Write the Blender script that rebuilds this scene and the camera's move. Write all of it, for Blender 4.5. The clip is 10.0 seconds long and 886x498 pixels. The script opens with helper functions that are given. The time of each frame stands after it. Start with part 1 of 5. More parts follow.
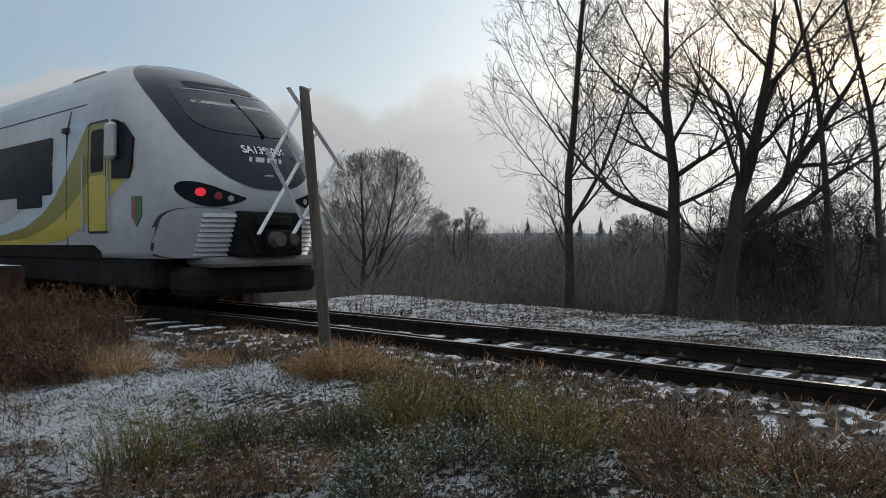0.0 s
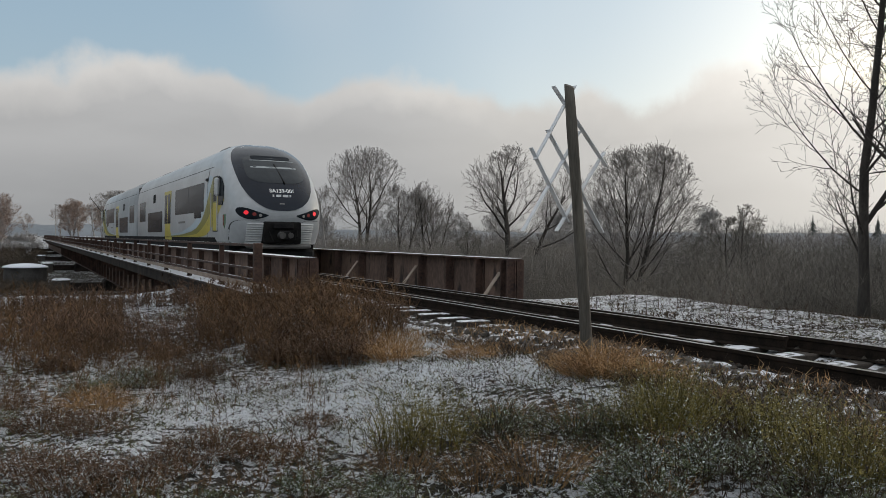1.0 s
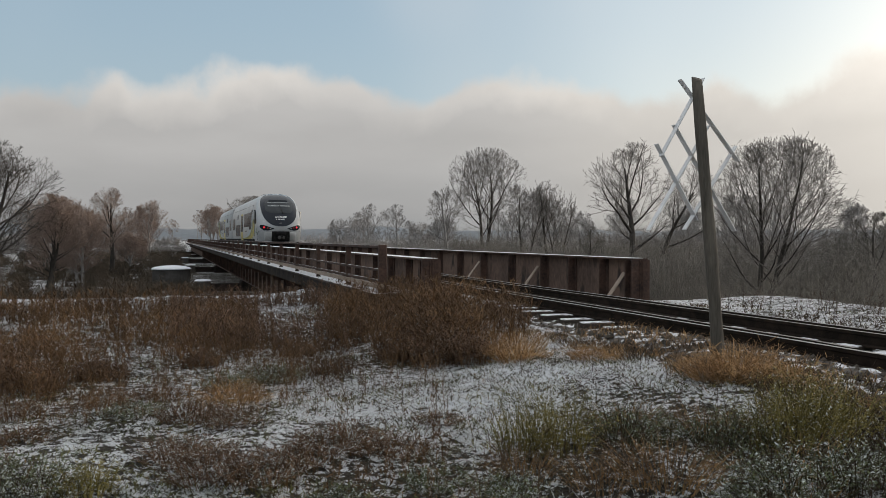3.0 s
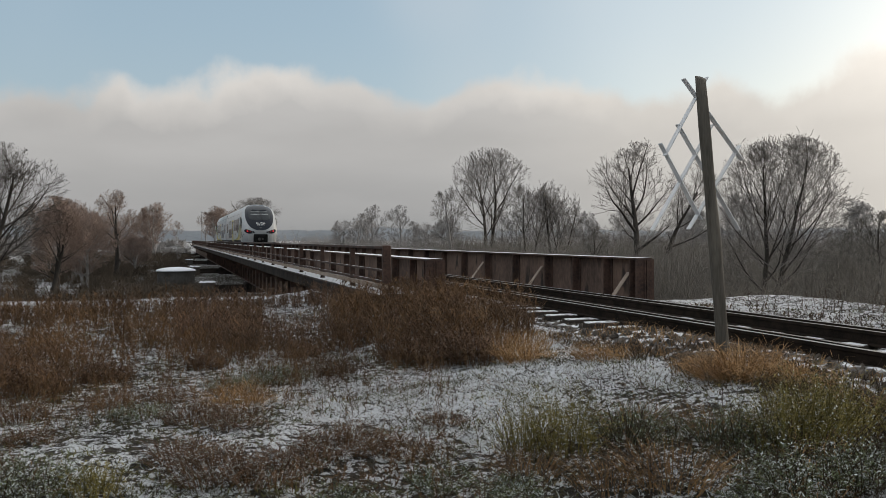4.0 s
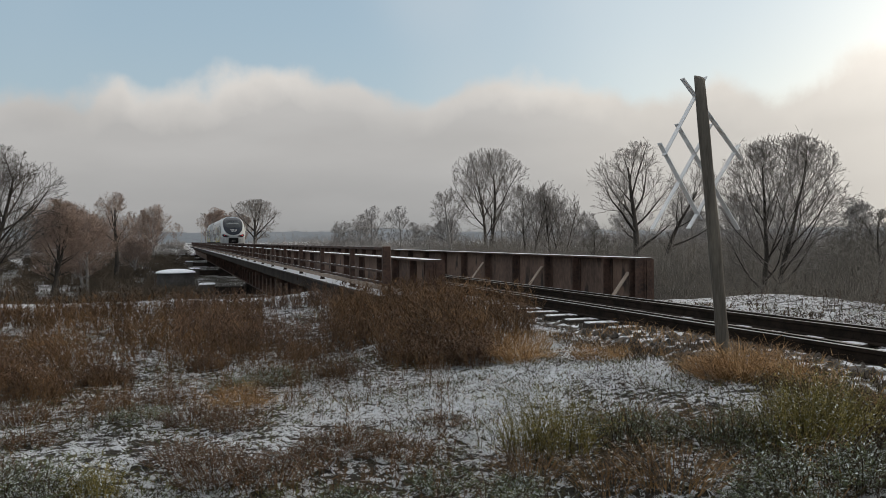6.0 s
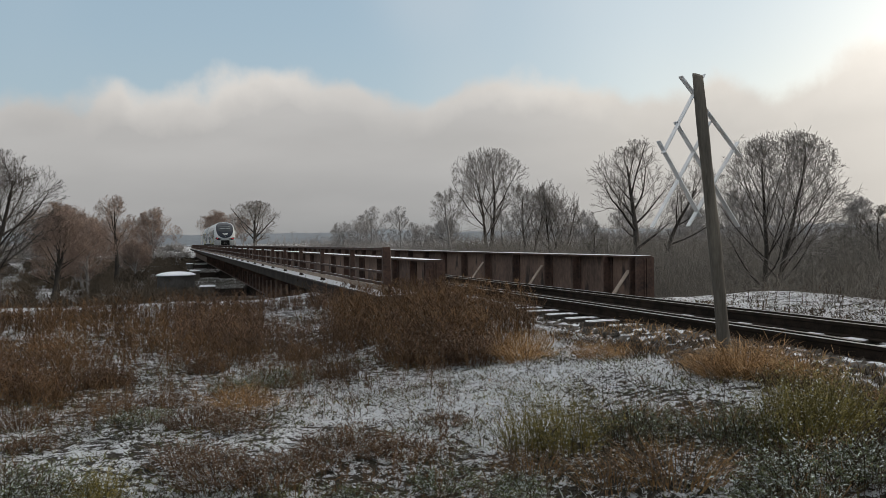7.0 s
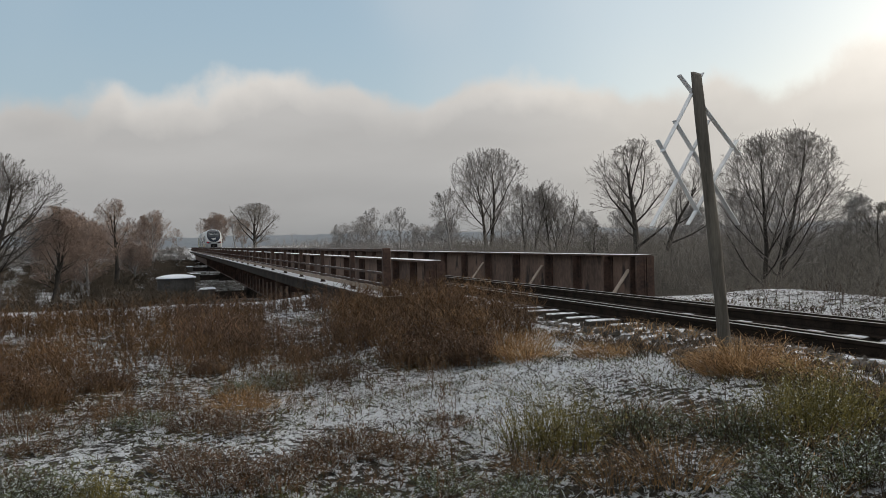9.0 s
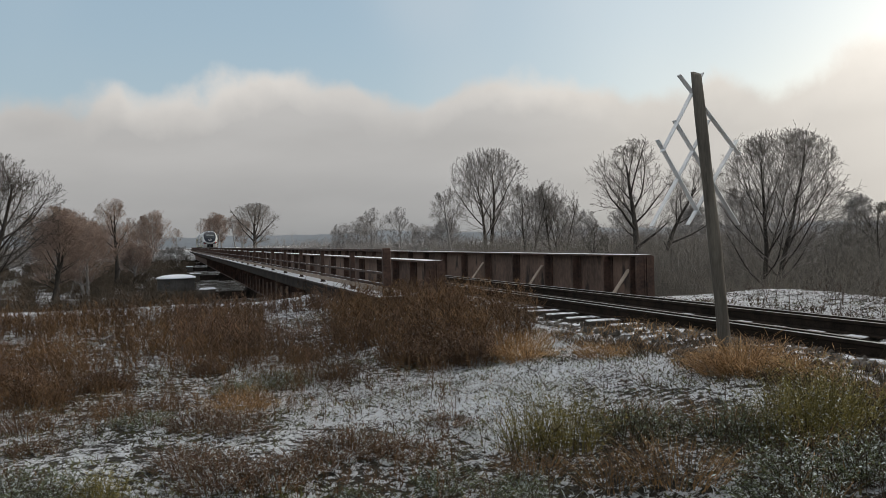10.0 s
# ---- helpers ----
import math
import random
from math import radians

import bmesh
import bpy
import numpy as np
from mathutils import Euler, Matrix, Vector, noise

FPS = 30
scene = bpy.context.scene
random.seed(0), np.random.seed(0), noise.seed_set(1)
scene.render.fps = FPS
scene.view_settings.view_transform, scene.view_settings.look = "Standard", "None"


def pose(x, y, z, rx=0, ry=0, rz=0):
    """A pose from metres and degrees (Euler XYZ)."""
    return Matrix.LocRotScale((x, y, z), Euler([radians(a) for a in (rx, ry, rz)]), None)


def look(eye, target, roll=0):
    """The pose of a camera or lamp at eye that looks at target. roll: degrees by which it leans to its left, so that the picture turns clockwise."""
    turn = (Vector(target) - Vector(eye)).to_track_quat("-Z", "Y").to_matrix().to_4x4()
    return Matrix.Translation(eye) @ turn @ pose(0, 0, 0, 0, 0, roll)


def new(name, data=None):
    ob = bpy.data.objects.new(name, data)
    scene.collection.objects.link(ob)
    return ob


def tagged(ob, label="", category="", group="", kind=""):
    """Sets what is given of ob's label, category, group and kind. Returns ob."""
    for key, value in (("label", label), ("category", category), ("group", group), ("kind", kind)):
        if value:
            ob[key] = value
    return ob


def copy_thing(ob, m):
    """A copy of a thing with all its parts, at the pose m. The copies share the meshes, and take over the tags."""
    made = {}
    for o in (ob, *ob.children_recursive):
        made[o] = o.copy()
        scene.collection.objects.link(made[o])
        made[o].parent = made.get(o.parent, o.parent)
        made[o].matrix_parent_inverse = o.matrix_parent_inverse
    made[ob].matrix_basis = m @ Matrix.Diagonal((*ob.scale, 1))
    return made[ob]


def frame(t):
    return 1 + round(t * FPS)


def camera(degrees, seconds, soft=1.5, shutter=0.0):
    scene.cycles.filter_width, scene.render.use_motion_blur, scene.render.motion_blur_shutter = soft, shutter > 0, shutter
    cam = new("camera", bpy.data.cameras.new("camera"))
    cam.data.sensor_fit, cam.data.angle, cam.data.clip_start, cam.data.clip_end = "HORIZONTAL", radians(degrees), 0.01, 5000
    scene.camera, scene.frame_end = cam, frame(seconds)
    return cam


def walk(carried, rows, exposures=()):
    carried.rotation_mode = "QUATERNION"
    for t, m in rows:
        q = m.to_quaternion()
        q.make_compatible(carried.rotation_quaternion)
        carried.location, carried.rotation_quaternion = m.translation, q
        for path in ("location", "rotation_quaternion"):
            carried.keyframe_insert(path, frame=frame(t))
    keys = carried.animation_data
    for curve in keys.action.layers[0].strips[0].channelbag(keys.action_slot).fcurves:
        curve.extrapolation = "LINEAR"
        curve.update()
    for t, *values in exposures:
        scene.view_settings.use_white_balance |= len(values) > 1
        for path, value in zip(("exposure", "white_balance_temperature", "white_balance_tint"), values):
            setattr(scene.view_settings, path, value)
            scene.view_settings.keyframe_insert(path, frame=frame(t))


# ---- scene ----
# The camera stands on the grass beside the line and turns; the track runs along +Y.
cam = camera(60.0, 10.0, soft=0.6)
EYE = (0.0, 0.0, 1.55)
TURNS = [
    (0.0, -48.06, -0.53, 0.11), (0.5, -35.04, -0.71, -0.57), (1.0, -28.65, -0.78, -0.60),
    (1.5, -24.34, -0.83, -0.46), (2.0, -21.63, -0.82, -0.37), (2.5, -20.06, -0.81, -0.43),
    (4.0, -19.31, -0.75, 0.21), (5.5, -19.32, -0.71, 0.29), (7.0, -19.34, -0.70, 1.02),
    (7.5, -19.34, -0.69, 1.18), (8.0, -19.35, -0.68, 1.43), (10.0, -19.35, -0.65, 1.50)]
walk(cam, [(t, pose(*EYE, 90 + p, r, yw)) for t, yw, p, r in TURNS],
     [(0.0, -0.22, 6150, 10), (0.5, -0.10, 6400, 10), (1.0, -0.02, 6550, 10), (2.5, 0.05, 6750, 10.5), (10.0, 0.05, 6750, 10.5)])

# ---- sky and sun: low winter sun behind thin cloud, to the right of the line ----
SUN_AZ, SUN_EL = 80.0, 9.0
SUN_DIR = Vector((math.sin(radians(SUN_AZ)) * math.cos(radians(SUN_EL)), math.cos(radians(SUN_AZ)) * math.cos(radians(SUN_EL)), math.sin(radians(SUN_EL))))
world = bpy.data.worlds.new("winter_sky")
scene.world = world
world.use_nodes = True
wt = world.node_tree
wt.nodes.clear()


def wn(kind, **kw):
    n = wt.nodes.new(kind)
    for k, v in kw.items():
        if k == "op":
            n.operation = v
        elif k == "blend":
            n.blend_type = v
    return n


def wmath(op, a, b=None, clamp=False):
    n = wt.nodes.new("ShaderNodeMath")
    n.operation, n.use_clamp = op, clamp
    for i, v in enumerate((a, b)):
        if v is None:
            continue
        if isinstance(v, (int, float)):
            n.inputs[i].default_value = v
        else:
            wt.links.new(v, n.inputs[i])
    return n.outputs[0]


def wramp(fac, stops, smooth=True):
    n = wt.nodes.new("ShaderNodeValToRGB")
    n.color_ramp.interpolation = "EASE" if smooth else "LINEAR"
    while len(n.color_ramp.elements) < len(stops):
        n.color_ramp.elements.new(0.5)
    for e, (p, c) in zip(n.color_ramp.elements, stops):
        e.position, e.color = p, (*c, 1) if len(c) == 3 else c
    wt.links.new(fac, n.inputs[0])
    return n.outputs[0]


def wmix(fac, a, b):
    n = wt.nodes.new("ShaderNodeMix")
    n.data_type = "RGBA"
    wt.links.new(fac, n.inputs[0])
    wt.links.new(a, n.inputs[6])
    wt.links.new(b, n.inputs[7])
    return n.outputs[2]


sky = wn("ShaderNodeTexSky")
sky.sky_type, sky.sun_disc = "NISHITA", False
sky.sun_elevation, sky.sun_rotation = radians(SUN_EL), radians(SUN_AZ)
sky.air_density, sky.dust_density = 1.0, 2.0
coord = wn("ShaderNodeTexCoord").outputs["Generated"]
sep = wn("ShaderNodeSeparateXYZ")
wt.links.new(coord, sep.inputs[0])
elev = sep.outputs[2]
stretch = wn("ShaderNodeMapping")
stretch.inputs["Scale"].default_value = (1.0, 1.0, 0.8)
wt.links.new(coord, stretch.inputs[0])
big = wn("ShaderNodeTexNoise")
big.inputs["Scale"].default_value, big.inputs["Detail"].default_value, big.inputs["Roughness"].default_value = 7.5, 7.0, 0.56
wt.links.new(stretch.outputs[0], big.inputs["Vector"])
fine = wn("ShaderNodeTexNoise")
fine.inputs["Scale"].default_value, fine.inputs["Detail"].default_value = 2.3, 3.0
wt.links.new(stretch.outputs[0], fine.inputs["Vector"])
sd = wn("ShaderNodeVectorMath", op="DOT_PRODUCT")
wt.links.new(coord, sd.inputs[0])
sd.inputs[1].default_value = SUN_DIR
sunward = wmath("MAXIMUM", sd.outputs["Value"], 0.0)
# cloud bank: its ragged top lies about 13 degrees up
puff = wn("ShaderNodeTexNoise")
puff.inputs["Scale"].default_value, puff.inputs["Detail"].default_value, puff.inputs["Roughness"].default_value = 5.2, 2.0, 0.45
wt.links.new(stretch.outputs[0], puff.inputs["Vector"])
heap = wmath("MULTIPLY", wmath("SUBTRACT", puff.outputs[0], 0.42), 4.5, clamp=True)
edge = wmath("ADD", wmath("ADD", wmath("MULTIPLY", big.outputs[0], 0.12), 0.128), wmath("MULTIPLY", heap, 0.045))
depth = wmath("SUBTRACT", edge, elev)                      # above zero inside the bank
bank_mask = wramp(wmath("MULTIPLY", depth, 32.0, clamp=True), [(0.0, (0, 0, 0)), (1.0, (1, 1, 1))])
bank_base = wramp(elev, [(0.0, (0.30, 0.312, 0.322)), (0.05, (0.365, 0.372, 0.38)), (0.12, (0.43, 0.434, 0.438)), (0.20, (0.50, 0.502, 0.503)), (0.3, (0.56, 0.56, 0.56))])
rim = wmath("MULTIPLY", wmath("SUBTRACT", 1.0, wmath("MULTIPLY", depth, 15.0, clamp=True)), wmath("ADD", wmath("MULTIPLY", heap, 0.75), 0.2))
rim_col = wn("ShaderNodeRGB")
rim_col.outputs[0].default_value = (0.77, 0.75, 0.72, 1)
bank_shade = wmix(rim, bank_base, rim_col.outputs[0])
mottle = wn("ShaderNodeTexNoise")
mottle.inputs["Scale"].default_value, mottle.inputs["Detail"].default_value = 4.0, 5.0
flat = wn("ShaderNodeMapping")
flat.inputs["Scale"].default_value = (1.0, 1.0, 3.2)
wt.links.new(coord, flat.inputs[0])
wt.links.new(flat.outputs[0], mottle.inputs["Vector"])
soft_bank = wn("ShaderNodeVectorMath", op="SCALE")
wt.links.new(bank_shade, soft_bank.inputs[0])
wt.links.new(wmath("ADD", wmath("MULTIPLY", mottle.outputs[0], 0.34), 0.84), soft_bank.inputs["Scale"])
glow_col = wramp(wmath("POWER", sunward, 5.0), [(0.0, (0.0, 0.0, 0.0)), (0.2, (0.14, 0.125, 0.10)), (0.7, (0.40, 0.365, 0.31)), (1.0, (0.95, 0.88, 0.77))])
blue = wn("ShaderNodeVectorMath", op="SCALE")
wt.links.new(sky.outputs[0], blue.inputs[0])
blue.inputs["Scale"].default_value = 0.07
veil = wramp(elev, [(0.0, (0.27, 0.335, 0.40)), (0.30, (0.23, 0.32, 0.405)), (0.55, (0.65, 0.665, 0.67)), (1.0, (0.76, 0.76, 0.755))])
clear = wn("ShaderNodeVectorMath", op="ADD")
wt.links.new(blue.outputs[0], clear.inputs[0])
wt.links.new(veil, clear.inputs[1])
thin = wramp(fine.outputs[0], [(0.42, (0, 0, 0)), (0.75, (0.35, 0.35, 0.35))])
pale = wn("ShaderNodeRGB")
pale.outputs[0].default_value = (0.62, 0.66, 0.70, 1)
upper = wmix(thin, clear.outputs[0], pale.outputs[0])
whole = wmix(bank_mask, upper, soft_bank.outputs[0])
lit = wn("ShaderNodeVectorMath", op="ADD")
wt.links.new(whole, lit.inputs[0])
wt.links.new(glow_col, lit.inputs[1])
bg = wn("ShaderNodeBackground")
wt.links.new(lit.outputs[0], bg.inputs[0])
bg.inputs[1].default_value = 1.0
wout = wn("ShaderNodeOutputWorld")
wt.links.new(bg.outputs[0], wout.inputs[0])

sun = new("sun", bpy.data.lights.new("sun", "SUN"))
sun.data.energy, sun.data.angle, sun.data.color = 1.1, radians(10), (1.0, 0.88, 0.72)
sun.matrix_world = look((60, 10, 20), Vector((60, 10, 20)) - SUN_DIR)


# ---- materials ----
def material(name, c1, c2, scale=3.0, rough=0.8, bump=0.2, metal=0.0, detail_scale=None, snow=0.0, island=0.0, spots=None, spec=0.5, obj_random=0.0, stretch_z=1.0):
    """Two-tone noisy surface; snow: how much of the upward faces is white; island: spread of tone from piece to piece."""
    m = bpy.data.materials.new(name)
    m.use_nodes = True
    nt = m.node_tree
    b = nt.nodes["Principled BSDF"]
    N, L = nt.nodes.new, nt.links.new
    tc = N("ShaderNodeTexCoord")
    mp = N("ShaderNodeMapping")
    mp.inputs["Scale"].default_value = (1, 1, stretch_z)
    L(tc.outputs["Object"], mp.inputs[0])
    n1 = N("ShaderNodeTexNoise")
    n1.inputs["Scale"].default_value, n1.inputs["Detail"].default_value = scale, 4
    L(mp.outputs[0], n1.inputs["Vector"])
    n2 = N("ShaderNodeTexNoise")
    n2.inputs["Scale"].default_value, n2.inputs["Detail"].default_value = detail_scale or scale * 9, 3
    L(mp.outputs[0], n2.inputs["Vector"])
    add = N("ShaderNodeMath")
    add.operation = "MULTIPLY_ADD"
    L(n2.outputs[0], add.inputs[0])
    add.inputs[1].default_value = 0.5
    L(n1.outputs[0], add.inputs[2])
    r = N("ShaderNodeValToRGB")
    r.color_ramp.elements[0].position, r.color_ramp.elements[1].position = 0.55, 0.95
    r.color_ramp.elements[0].color, r.color_ramp.elements[1].color = (*c1, 1), (*c2, 1)
    L(add.outputs[0], r.inputs[0])
    col = r.outputs[0]
    if island or obj_random:
        src = N("ShaderNodeNewGeometry").outputs["Random Per Island"] if island else N("ShaderNodeObjectInfo").outputs["Random"]
        amt = island or obj_random
        mr = N("ShaderNodeMapRange")
        mr.inputs[3].default_value, mr.inputs[4].default_value = 1 - amt, 1 + amt
        L(src, mr.inputs[0])
        hs = N("ShaderNodeHueSaturation")
        L(mr.outputs[0], hs.inputs["Value"])
        L(col, hs.inputs["Color"])
        col = hs.outputs[0]
    if spots:
        n3 = N("ShaderNodeTexNoise")
        n3.inputs["Scale"].default_value, n3.inputs["Detail"].default_value = spots[1], 5
        L(mp.outputs[0], n3.inputs["Vector"])
        r3 = N("ShaderNodeValToRGB")
        r3.color_ramp.elements[0].position, r3.color_ramp.elements[1].position = spots[2], spots[2] + 0.1
        L(n3.outputs[0], r3.inputs[0])
        mx = N("ShaderNodeMix")
        mx.data_type = "RGBA"
        L(r3.outputs[0], mx.inputs[0])
        L(col, mx.inputs[6])
        mx.inputs[7].default_value = (*spots[0], 1)
        col = mx.outputs[2]
    if snow:
        g = N("ShaderNodeNewGeometry")
        s = N("ShaderNodeSeparateXYZ")
        L(g.outputs["Normal"], s.inputs[0])
        n4 = N("ShaderNodeTexNoise")
        n4.inputs["Scale"].default_value, n4.inputs["Detail"].default_value = 7, 6
        L(tc.outputs["Object"], n4.inputs["Vector"])
        mu = N("ShaderNodeMath")
        mu.operation = "MULTIPLY"
        L(s.outputs[2], mu.inputs[0])
        L(n4.outputs[0], mu.inputs[1])
        r4 = N("ShaderNodeValToRGB")
        r4.color_ramp.elements[0].position, r4.color_ramp.elements[1].position = 0.62 - 0.4 * snow, 0.72 - 0.4 * snow
        L(mu.outputs[0], r4.inputs[0])
        mx = N("ShaderNodeMix")
        mx.data_type = "RGBA"
        L(r4.outputs[0], mx.inputs[0])
        L(col, mx.inputs[6])
        mx.inputs[7].default_value = (0.74, 0.76, 0.79, 1)
        col = mx.outputs[2]
    L(col, b.inputs["Base Color"])
    b.inputs["Roughness"].default_value, b.inputs["Metallic"].default_value = rough, metal
    b.inputs["Specular IOR Level"].default_value = spec
    if bump:
        bp = N("ShaderNodeBump")
        bp.inputs["Strength"].default_value, bp.inputs["Distance"].default_value = bump, 0.02
        L(add.outputs[0], bp.inputs["Height"])
        L(bp.outputs[0], b.inputs["Normal"])
    return m


def glow_material(name, colour, strength):
    m = bpy.data.materials.new(name)
    m.use_nodes = True
    b = m.node_tree.nodes["Principled BSDF"]
    b.inputs["Base Color"].default_value = (*colour, 1)
    b.inputs["Emission Color"].default_value, b.inputs["Emission Strength"].default_value = (*colour, 1), strength
    return m


M_WHITE = material("train_white_paint", (0.36, 0.375, 0.385), (0.47, 0.485, 0.495), 0.7, 0.32, 0.01, detail_scale=5)
M_GREYW = material("train_louvre_white", (0.40, 0.41, 0.41), (0.54, 0.55, 0.55), 1.5, 0.4, 0.02)
M_YELLOW = material("train_yellow_paint", (0.46, 0.38, 0.04), (0.54, 0.45, 0.07), 1.0, 0.35, 0.01)
M_OLIVE = material("train_olive_paint", (0.19, 0.18, 0.02), (0.25, 0.23, 0.04), 1.0, 0.35, 0.01)
M_PALEBLUE = material("train_pale_blue_paint", (0.40, 0.49, 0.55), (0.48, 0.57, 0.62), 1.0, 0.35, 0.01)
M_GLASS = material("train_dark_glass", (0.012, 0.015, 0.02), (0.02, 0.025, 0.03), 1.5, 0.15, 0.0, spec=0.03)
M_MASK = material("train_black_mask", (0.006, 0.010, 0.019), (0.010, 0.017, 0.028), 1.5, 0.12, 0.0, spec=0.28)
M_SCREEN = material("train_windscreen_glass", (0.012, 0.018, 0.024), (0.024, 0.032, 0.038), 1.0, 0.08, 0.0, spec=0.35)
M_SEAM = material("train_seam_rubber", (0.03, 0.03, 0.03), (0.05, 0.05, 0.05), 3, 0.7, 0.05)
M_SKIRT = material("train_dark_skirt", (0.010, 0.010, 0.011), (0.026, 0.025, 0.024), 2, 0.9, 0.1, spec=0.15)
M_APRON = material("train_grey_apron", (0.12, 0.115, 0.11), (0.20, 0.19, 0.175), 2, 0.6, 0.1)
M_BLACKIRON = material("black_iron", (0.006, 0.006, 0.006), (0.018, 0.017, 0.016), 4, 0.9, 0.2, spec=0.15)
M_IRON = material("dull_grey_iron", (0.05, 0.048, 0.045), (0.11, 0.105, 0.10), 6, 0.6, 0.15, metal=0.4)
M_STEEL = material("worn_steel", (0.30, 0.29, 0.28), (0.45, 0.44, 0.43), 4, 0.35, 0.1, metal=0.8)
M_TAIL = glow_material("tail_lamp_red", (1.0, 0.03, 0.05), 0.42)
M_LENS = material("lamp_lens_red", (0.22, 0.03, 0.03), (0.32, 0.06, 0.05), 8, 0.12, 0.0)
M_PRINT = material("white_print", (0.75, 0.76, 0.77), (0.8, 0.8, 0.8), 2, 0.5, 0.0)
M_LINER = material("pale_band_grey", (0.30, 0.33, 0.34), (0.38, 0.41, 0.42), 2, 0.5, 0.0)
M_RAIL = material("rail_rusty_side", (0.010, 0.008, 0.006), (0.030, 0.021, 0.016), 6, 0.9, 0.2, spec=0.12)
M_GUARDTOP = material("guard_rail_top", (0.10, 0.085, 0.075), (0.22, 0.20, 0.18), 4, 0.5, 0.1, metal=0.5)
M_RAILTOP = material("rail_polished_top", (0.16, 0.155, 0.15), (0.30, 0.29, 0.28), 3, 0.42, 0.02, metal=0.9)
M_SLEEPER = material("tarred_sleeper_wood", (0.022, 0.017, 0.013), (0.06, 0.048, 0.038), 5, 0.95, 0.4, snow=0.29, obj_random=0.3)
M_SLEEPERD = material("dark_sleeper_wood", (0.022, 0.017, 0.013), (0.06, 0.048, 0.038), 5, 0.95, 0.4, snow=0.62, obj_random=0.3)
M_FLANGE = material("frosted_rusty_flange", (0.03, 0.018, 0.014), (0.10, 0.055, 0.04), 2.5, 0.85, 0.3, snow=0.72)
M_RAILING = material("dark_rusty_railing", (0.022, 0.013, 0.010), (0.075, 0.040, 0.028), 3, 0.85, 0.3, snow=0.35)
M_BALLAST = material("ballast_stone", (0.03, 0.027, 0.024), (0.12, 0.105, 0.09), 9, 0.95, 0.8, snow=0.34)
M_STONE = material("ballast_loose_stone", (0.035, 0.030, 0.024), (0.11, 0.092, 0.075), 9, 0.95, 0.3, snow=0.08, island=0.4)
M_RUST = material("rusted_bridge_steel", (0.060, 0.036, 0.027), (0.18, 0.115, 0.085), 1.1, 0.85, 0.35, detail_scale=14, spots=((0.028, 0.017, 0.013), 2.2, 0.58), stretch_z=0.5)
M_RUSTD = material("dark_rusted_steel", (0.03, 0.018, 0.014), (0.10, 0.055, 0.04), 2.5, 0.85, 0.3, detail_scale=20)
M_BEAM = material("blackened_steel_beam", (0.012, 0.010, 0.009), (0.04, 0.03, 0.025), 2, 0.9, 0.3, spec=0.2)
M_RUSTP = material("pale_rusted_steel", (0.22, 0.17, 0.13), (0.34, 0.27, 0.22), 3, 0.85, 0.3)
M_SNOW = material("thin_snow", (0.68, 0.72, 0.78), (0.80, 0.83, 0.87), 4, 0.7, 0.4, detail_scale=30)
M_DECK = material("walkway_planks", (0.04, 0.035, 0.03), (0.10, 0.085, 0.07), 3, 0.9, 0.3, snow=1.0)
M_CONCRETE = material("wet_concrete", (0.04, 0.037, 0.034), (0.09, 0.084, 0.078), 1.2, 0.9, 0.4, snow=1.1)
M_POLE = material("weathered_pole_wood", (0.05, 0.044, 0.036), (0.135, 0.12, 0.098), 7, 0.9, 0.5, stretch_z=0.12)
M_BAR = material("galvanised_bar", (0.60, 0.61, 0.62), (0.78, 0.78, 0.78), 5, 0.6, 0.05)
M_CRESTG = material("crest_green", (0.03, 0.11, 0.04), (0.05, 0.15, 0.06), 6, 0.4, 0.0)
M_BARK = material("grey_bark", (0.026, 0.022, 0.019), (0.072, 0.062, 0.053), 3, 0.95, 0.4, stretch_z=0.3)
# bark and twigs of the far rows, paled in colour to stand for haze
M_BARKHAZE = material("haze_pale_bark", (0.22, 0.205, 0.197), (0.36, 0.34, 0.33), 1.5, 0.95, 0.2, island=0.3)
# meadow crowns: distance haze put into a lighter twig colour
M_BARKT = material("haze_pale_twigs", (0.14, 0.126, 0.116), (0.285, 0.26, 0.24), 1.5, 0.95, 0.1, island=0.3)
# reddish twigs, their base colour lifted to carry the haze
M_TWIGR = material("reddish_haze_twigs", (0.20, 0.146, 0.118), (0.33, 0.25, 0.21), 1.0, 0.95, 0.0, island=0.35)
M_BRUSHD = material("dark_brown_brush", (0.040, 0.031, 0.022), (0.115, 0.088, 0.062), 0.3, 0.95, 0.0, island=0.4)
# brush tones raised for haze: a little in the thicket, more across the meadow
M_BRUSH = material("dark_brush_twigs", (0.078, 0.070, 0.060), (0.175, 0.155, 0.132), 0.3, 0.95, 0.0, island=0.4)
M_BRUSHHAZE = material("haze_pale_brush", (0.10, 0.09, 0.078), (0.21, 0.19, 0.168), 0.3, 0.95, 0.0, island=0.4)
M_CONIFER = material("dark_conifer", (0.05, 0.06, 0.052), (0.09, 0.10, 0.09), 1, 0.95, 0.0, island=0.4)


# ---- building helpers ----
def mesh_object(name, verts, faces, mats, parent=None, label="", smooth=False, slots=None):
    me = bpy.data.meshes.new(name)
    me.from_pydata(verts, [], faces)
    for m in mats if isinstance(mats, (list, tuple)) else [mats]:
        me.materials.append(m)
    if slots is not None:
        me.polygons.foreach_set("material_index", slots)
    if smooth:
        me.polygons.foreach_set("use_smooth", [True] * len(me.polygons))
    me.update()
    ob = new(name, me)
    if parent:
        ob.parent = parent
    if label:
        ob["label"] = label
    return ob


